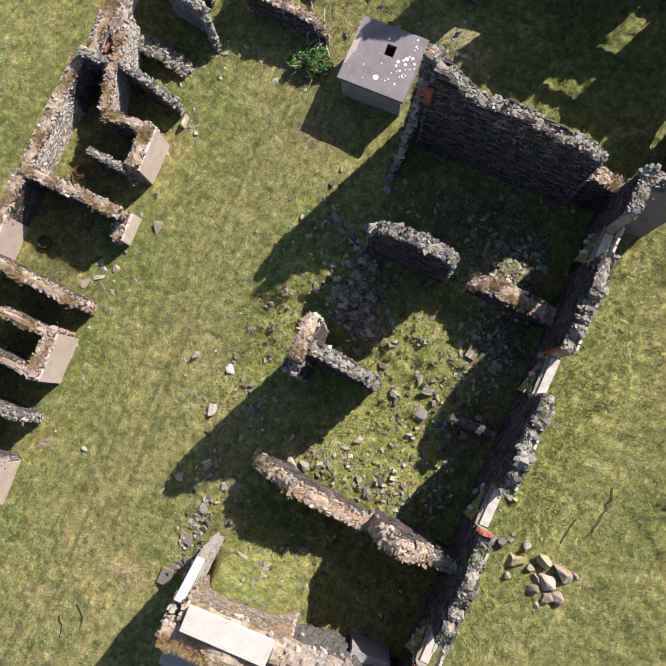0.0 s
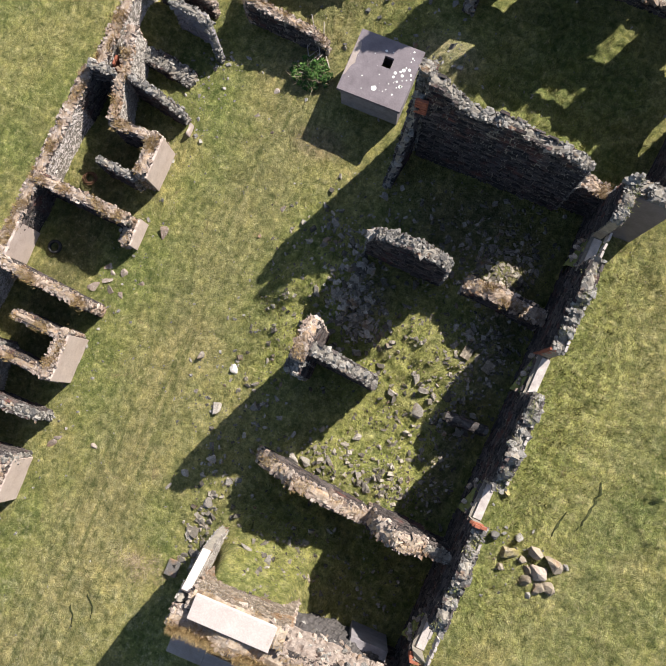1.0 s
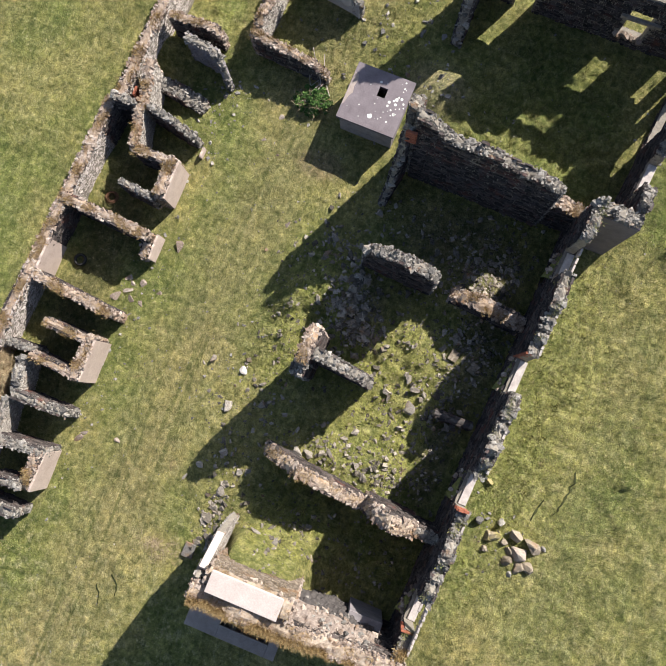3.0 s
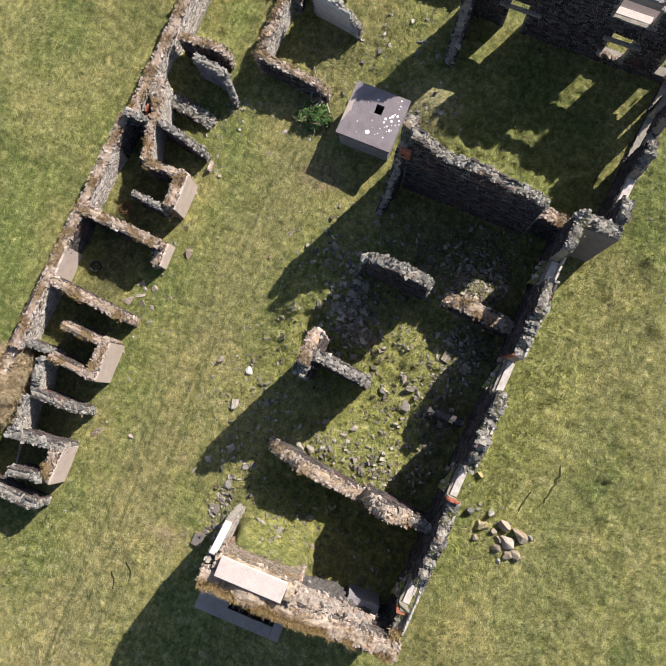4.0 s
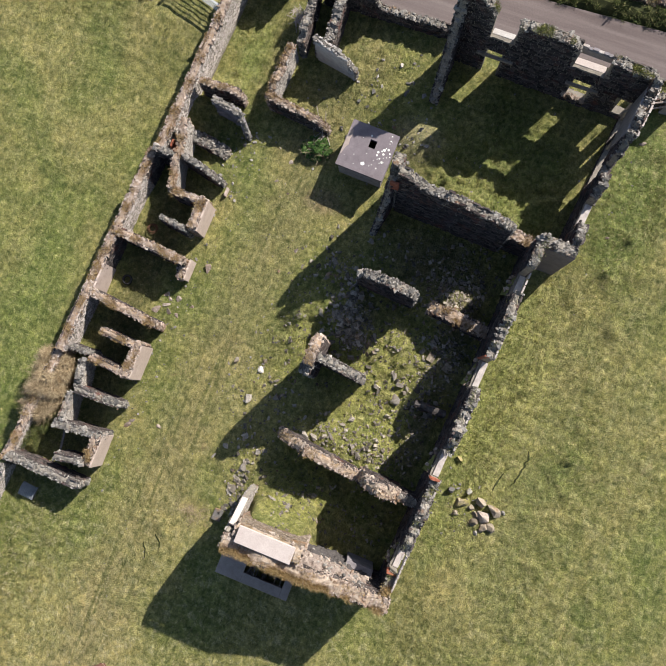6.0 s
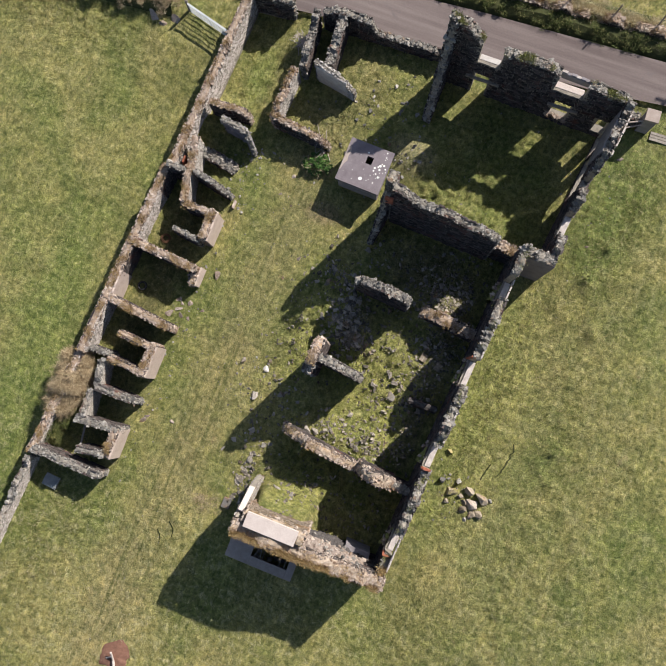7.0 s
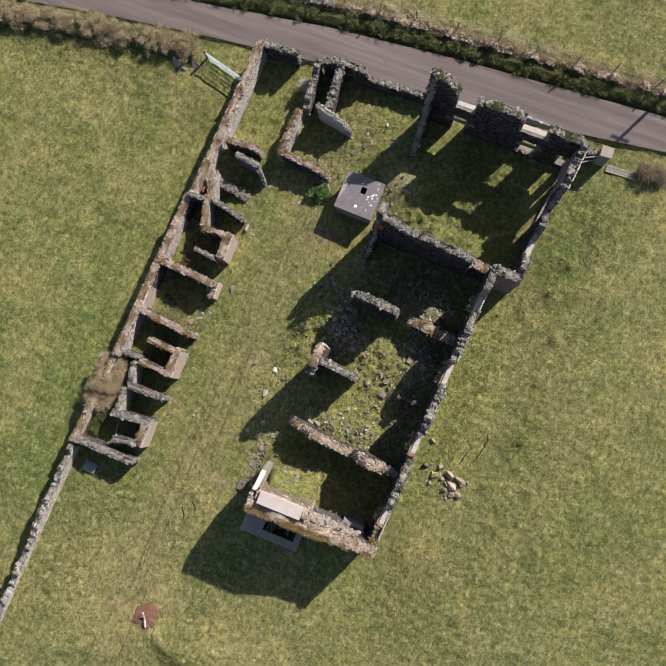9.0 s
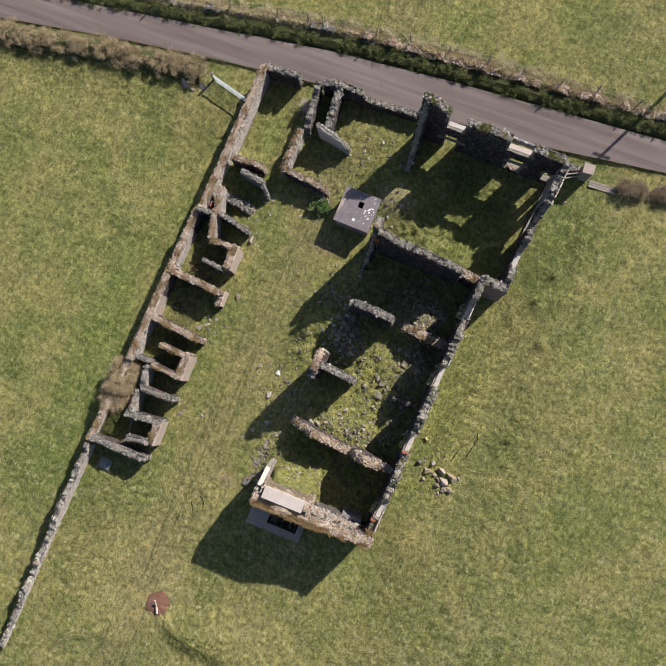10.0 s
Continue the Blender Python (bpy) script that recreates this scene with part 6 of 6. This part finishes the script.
# coarse tussocks standing in the rough turf
for x, y, n in ((10.1, 17.6, 40), (10.1, 15.1, 40), (13.5, 20.7, 40), (10.2, 16.8, 20), (10.0, 12.4, 24), (4.9, -17.0, 10), (5.9, -17.2, 12), (7.2, -11.3, 10), (8.3, -12.3, 12),
                (5.4, -12.0, 12), (-8.6, -23.2, 30), (-7.4, -23.5, 40), (-6.4, -23.4, 40), (-5.2, -23.6, 40), (-4.2, -23.9, 40), (-9.6, -23.0, 25)):
    for _ in range(n):
        px, py = rg.gauss(x, 0.32), rg.gauss(y, 0.38)
        spots_t.append((px, py, hill(px, py), 0.12, rg.uniform(0.08, 0.2), 9))
for cx, cy, rx, ry, n in ((5.4, -3, 0.9, 6, 420), (6.0, 5, 1.2, 5, 420), (6.0, -15, 1.8, 4, 450), (9.0, -2, 2.0, 7, 150), (-18.5, -18, 1.3, 4, 700), (-6.5, -24.3, 2.6, 0.4, 420), (-6, -16.8, 4.5, 2.2, 260),
                          (-7.6, 2.6, 0.9, 2.2, 260), (-1.5, -0.5, 2.0, 2.4, 300), (-4.0, -7.6, 1.6, 0.9, 200), (0.8, 16.5, 2.4, 2.4, 900), (-8.5, 17.5, 1.6, 1.6, 260), (-34, 17.3, 6, 0.9, 500), (9.5, 16, 1.6, 4, 300)):
    for _ in range(n):
        px, py = rg.gauss(cx, rx), rg.gauss(cy, ry)
        spots_t.append((px, py, hill(px, py), rg.uniform(0.08, 0.2), rg.uniform(0.08, 0.22), 12))
for _ in range(500):
    f = rg.random()
    px, py = -52 + 27 * f, 15.6 + 4.2 * f - abs(rg.gauss(0, 1.0))
    spots_t.append((px, py, hill(px, py), 0.14, rg.uniform(0.1, 0.28), 9))
spots_b = []
for cx, cy, rx, ry, n in ((-18.0, -15.5, 1.5, 3.2, 900), (-13.2, -19.5, 1.6, 1.6, 350), (-4.0, -21.0, 3.0, 1.6, 500), (-36, 17.0, 7, 0.9, 700), (9.5, 15, 1.5, 4, 150)):
    for _ in range(n):
        px, py = rg.gauss(cx, rx), rg.gauss(cy, ry)
        if noise.noise(Vector((px * 0.9, py * 0.9, 4))) > -0.05:
            spots_b.append((px, py, hill(px, py), 0.14, rg.uniform(0.06, 0.14), 8))
blades("bleached_tufts", "pale bleached weeds in the pasture", spots_b, M_BLEACH, 17)
blades("tussocks", "dark green coarse grass tussocks in the pasture", spots_t, M_TUSSOCK, 15)
blades("grass", "short green pasture grass in uneven tufts", spots_g, M_GRASS, 1)
blades("dry_grass", "straw-coloured dead grass tufts in the pasture", spots_s, M_STRAW, 2)

# dry grass along the top of the gable and on the pens
tops = []
for _ in range(3200):
    x = rg.uniform(-6.5, 2.6)
    tops.append((x, -10.46 + rg.gauss(0, 0.08) + 0.1 * noise.noise(Vector((x * 2, 0, 0))), interp([(-6.6, 5.75), (-2, 5.85), (0, 5.2), (1.8, 4.95), (2.7, 5.3)], x) + rg.uniform(-0.08, 0.08), 0.09, 0.12, 8))
for _ in range(260):
    tops.append((rg.uniform(-6.0, -2.6), -8.83, 5.2 + rg.uniform(-0.7, 0.6), 0.08, 0.12, 4))
for _ in range(200):
    tops.append((rg.uniform(2.2, 2.7), rg.uniform(-10.2, -9.2), 5.0, 0.1, 0.2, 5))
for a, b, z, w, n in [((-15.65, 7.4), (-15.7, 5.0), 1.3, 0.25, 160), ((-20.4, 3.5), (-15.7, 3.5), 1.42, 0.2, 130), ((-20.2, -0.4), (-16.0, -0.72), 1.35, 0.2, 130),
                      ((-16.15, -2.0), (-16.25, -4.3), 1.3, 0.25, 110), ((-18.85, 22.0), (-19.75, 9.4), 2.0, 0.25, 260), ((-19.8, 9.0), (-20.4, -4.2), 1.6, 0.25, 260),
                      ((-0.4, 6.1), (1.2, 6.0), 2.1, 0.3, 120), ((-14.3, 18.2), (-14.5, 14.3), 2.05, 0.2, 90), ((-6.0, -3.95), (-3.6, -4.3), 2.5, 0.2, 100)]:
    for _ in range(n):
        f = rg.random()
        tops.append((a[0] + (b[0] - a[0]) * f + rg.uniform(-w, w), a[1] + (b[1] - a[1]) * f + rg.uniform(-w, w), z + rg.uniform(-0.05, 0.05), 0.08, 0.13, 4))
blades("wall_turf", "green moss and short turf on the house walls", GREENY, M_GRASS, 16)
blades("wall_moss", "brown-gold moss and dead grass on the wall tops", MOSSY, M_GOLD, 13)
blades("wall_top_grass", "dead grass growing on the wall tops", tops, M_GOLD, 3)


def leaves(centres, size, material, name, seed, parent, label=""):
    """Small leaf faces scattered in clumps; centres: (x, y, z, radius, leaves)."""
    rs = random.Random(seed)
    verts, faces = [], []
    for cx, cy, cz, r, n in centres:
        for _ in range(n):
            u = Vector((rs.gauss(0, 1), rs.gauss(0, 1), rs.gauss(0, 1))).normalized() * r * rs.random() ** 0.4
            m = Matrix.Translation((cx + u.x, cy + u.y, cz + u.z * 0.8)) @ Euler((rs.uniform(-1, 1), rs.uniform(-1, 1), rs.uniform(0, 6.3))).to_matrix().to_4x4()
            s = size * rs.uniform(0.6, 1.4)
            k = len(verts)
            for p in ((-s, 0, 0), (0, -s * 0.45, s * 0.1), (s, 0, 0), (0, s * 0.45, s * 0.1)):
                verts.append(m @ Vector(p))
            faces.append((k, k + 1, k + 2, k + 3))
    return part(name, pydata(name, verts, faces), material, parent, label)


def twigs(centres, length, material, name, seed, parent, thick=0.011, up=0.6):
    rs = random.Random(seed)
    verts, faces = [], []
    for cx, cy, cz, r, n in centres:
        for _ in range(n):
            p = Vector((cx + rs.gauss(0, r * 0.5), cy + rs.gauss(0, r * 0.5), cz + rs.gauss(0, r * 0.3)))
            d = Vector((rs.gauss(0, 1), rs.gauss(0, 1), rs.gauss(up, 0.6))).normalized() * length * rs.uniform(0.5, 1.3)
            s = d.cross(Vector((rs.gauss(0, 1), rs.gauss(0, 1), rs.gauss(0, 1)))).normalized() * thick
            e = d.cross(s).normalized() * thick
            k = len(verts)
            verts += [p - s, p + s, p + e * 1.6, p + d]
            faces += [(k, k + 1, k + 3), (k + 1, k + 2, k + 3), (k + 2, k, k + 3)]
    return part(name, pydata(name, verts, faces), material, parent)


def shrub(name, label, x, y, w, d, h, n, leaf, seed, leaf_size=0.06, twig=M_HEATH, leaf_n=70, twig_n=26):
    root = tagged(new(name), label, "shrub")
    root.location = (x, y, hill(x, y))
    rs = random.Random(seed)
    cs = []
    for _ in range(n):
        a, q = rs.uniform(0, 6.28), math.sqrt(rs.random())
        cs.append((w * q * math.cos(a), d * q * math.sin(a), h * rs.uniform(0.25, 1) * (1 - 0.45 * q), rs.uniform(0.12, 0.26), leaf_n))
    for k in range(5):
        bm = bmesh.new()
        a = rs.uniform(0, 6.28)
        end = Vector((w * 0.6 * math.cos(a), d * 0.6 * math.sin(a), h * 0.7))
        bmesh.ops.create_cone(bm, cap_ends=True, segments=7, radius1=0.035, radius2=0.012, depth=end.length + 0.15,
                              matrix=Matrix.Translation(end / 2 - Vector((0, 0, 0.05))) @ end.to_track_quat("Z", "Y").to_matrix().to_4x4())
        part("stem", bm, M_TIMBER, root)
    if leaf:
        leaves(cs, leaf_size, leaf, "foliage", seed, root)
    twigs([(a, b, c * 0.8, 0.3, twig_n) for a, b, c, *_ in cs], 0.45, twig, "twig_mass", seed + 1, root)
    return root


shrub("green_shrub", "small straggling green shrub beside the outhouse", -10.75, 13.15, 0.95, 0.65, 0.8, 34, M_LEAF, 5, 0.075, M_HEATH, 95, 8)
shrub("thorn_bush", "bare straw-brown thorn bush over the boundary wall", -20.7, -6.6, 1.25, 2.3, 2.9, 70, None, 6, 0.05, M_THORN, 0, 210)
shrub("thorn_bush", "dark bare thorn bush beside the sties", -20.6, -9.6, 0.9, 1.3, 1.3, 30, None, 7, 0.05, M_HEDGE, 0, 80)
shrub("roadside_bush", "brown twiggy bush by the lane", 12.9, 23.4, 1.2, 0.7, 1.2, 34, None, 8, 0.05, M_HEATH, 0, 70)
shrub("roadside_bush", "brown twiggy bush by the lane", 15.6, 23.9, 1.4, 0.7, 1.1, 34, None, 9, 0.05, M_HEATH, 0, 70)


def hedge(name, label, pts, width, h, leaf, twig, seed, per_m=9, leaf_n=26, twig_n=26):
    """A long low hedge: an earth bank, leaves and twigs."""
    root = tagged(new(name), label, "hedge")
    rs = random.Random(seed)
    cs = []
    bm = bmesh.new()
    rows_v = []
    for (x0, y0), (x1, y1) in zip(pts, pts[1:]):
        L = math.hypot(x1 - x0, y1 - y0)
        n = int(L * per_m)
        nx, ny = -(y1 - y0) / L, (x1 - x0) / L
        m = max(1, int(L / 0.5))
        for i in range(m):
            f = i / m
            x, y = x0 + (x1 - x0) * f, y0 + (y1 - y0) * f
            row = []
            for o, z in ((-0.55, -0.1), (-0.35, 0.45), (-0.1, 0.75), (0.15, 0.72), (0.38, 0.4), (0.55, -0.1)):
                j = rs.uniform(-0.08, 0.08)
                row.append(bm.verts.new((x + nx * (o * width + j), y + ny * (o * width + j), max(-0.1, z * h * 0.8 + j))))
            rows_v.append(row)
        for _ in range(n):
            f = rs.random()
            o = rs.gauss(0, 0.26)
            x, y = x0 + (x1 - x0) * f + nx * o * width, y0 + (y1 - y0) * f + ny * o * width
            k = 0.75 + 0.5 * noise.noise(Vector((x * 0.7, y * 0.7, seed)))
            cs.append((x, y, max(0.1, h * k * (1 - 1.5 * o * o) * rs.uniform(0.6, 1.0)), rs.uniform(0.15, 0.3), leaf_n))
    for a, c in zip(rows_v, rows_v[1:]):
        for e in range(5):
            bm.faces.new([a[e], c[e], c[e + 1], a[e + 1]])
    bmesh.ops.recalc_face_normals(bm, faces=bm.faces[:])
    part("bank", bm, M_SOIL, root)
    if leaf:
        leaves(cs, 0.05, leaf, "foliage", seed, root)
    twigs([(a, b, c, 0.3, twig_n) for a, b, c, *_ in cs], 0.3, twig, "twig_mass", seed + 1, root)
    return root


hedge("lane_hedge", "low brown winter hedge along the lane", [(-60, 15.1), (-42.7, 18.0), (-35, 19.3), (-29.3, 20.2), (-24.0, 20.75)], 2.0, 1.25, M_HEDGE, M_THORN, 31, 18, 12, 75)
hedge("bank_scrub", "dark green scrub on the far lane bank", [(-45, 22.4), (-30.5, 24.5), (-21, 26.1), (-13, 27.2), (-6.5, 27.75), (0.4, 28.3), (7.5, 28.75), (17, 29.3)], 1.5, 0.9, M_HEDGE, M_HEDGE, 32, 11, 45, 16)
hedge("bank_dead_grass", "pale dead grass and bramble on top of the bank", [(-42, 24.0), (-29, 25.9), (-20.4, 27.4), (-13, 28.4), (-7, 29.0), (1.4, 29.5), (16, 30.3)], 1.9, 0.85, None, M_BLEACH, 33, 13, 0, 45)

# bleached grass along the top of the far bank
bankg = []
for _ in range(20000):
    x = rg.uniform(-40, 22)
    o = rg.gauss(0.35, 0.42)
    if noise.noise(Vector((x * 0.6, o * 0.6, 7))) > -0.25:
        bankg.append((x, interp(BANK, x) + o, max(hill(x, interp(BANK, x) + o), 0.75 - abs(o - 0.1) * 0.8), 0.14, 0.24, 6))
blades("bank_grass", "bleached dead grass along the top of the lane bank", bankg, M_BLEACH, 14)

# mossy strips down the middle of the lane
verge = []
for _ in range(420):
    f = rg.random()
    x = -29.2 + 9.2 * f
    if noise.noise(Vector((x * 0.9, 0, 3))) < -0.15:
        continue
    verge.append((x, (interp(LANE_S, x) + interp(LANE_N, x)) / 2 + 0.1 + rg.gauss(0, 0.1), 0.25, 0.1, 0.05, 5))
for _ in range(1500):
    x = rg.uniform(-44, 16)
    verge.append((x, interp(LANE_S, x) - 0.05 + rg.gauss(0, 0.12), 0.18, 0.12, 0.14, 5))
blades("verge_grass", "short yellow-green grass on and beside the lane", verge, M_GRASS, 4)

# dead branches
bt = bmesh.new()
rb = random.Random(4)
for x, y, n in ((-14.9, 20.9, 60), (-11.0, 14.4, 12)):
    for _ in range(n):
        p = Vector((x + rb.gauss(0, 0.3), y + rb.gauss(0, 0.25), hill(x, y) + rb.uniform(0.1, 0.7)))
        a = rb.uniform(0, 6.28)
        rod(bt, p, p + Vector((math.cos(a), math.sin(a), rb.uniform(-0.1, 0.35))) * rb.uniform(0.4, 0.9), 0.02, 5)
tagged(part("dead_branches", bt, M_CONCW), "bleached dead branches lying by the walls", "branches", kind="stuff")

# a pale tangle of old brushwood west of the gable
brush = tagged(new("brushwood"), "flat tangle of pale dead brushwood on the grass", "brushwood")
brush.location = (-9.7, -10.5, hill(-9.7, -10.5))
twigs([(rb.gauss(0, 0.6), rb.gauss(0, 0.35), 0.08, 0.3, 36) for _ in range(12)], 0.55, M_THORN, "twig_mass", 77, brush, 0.006, 0.05)
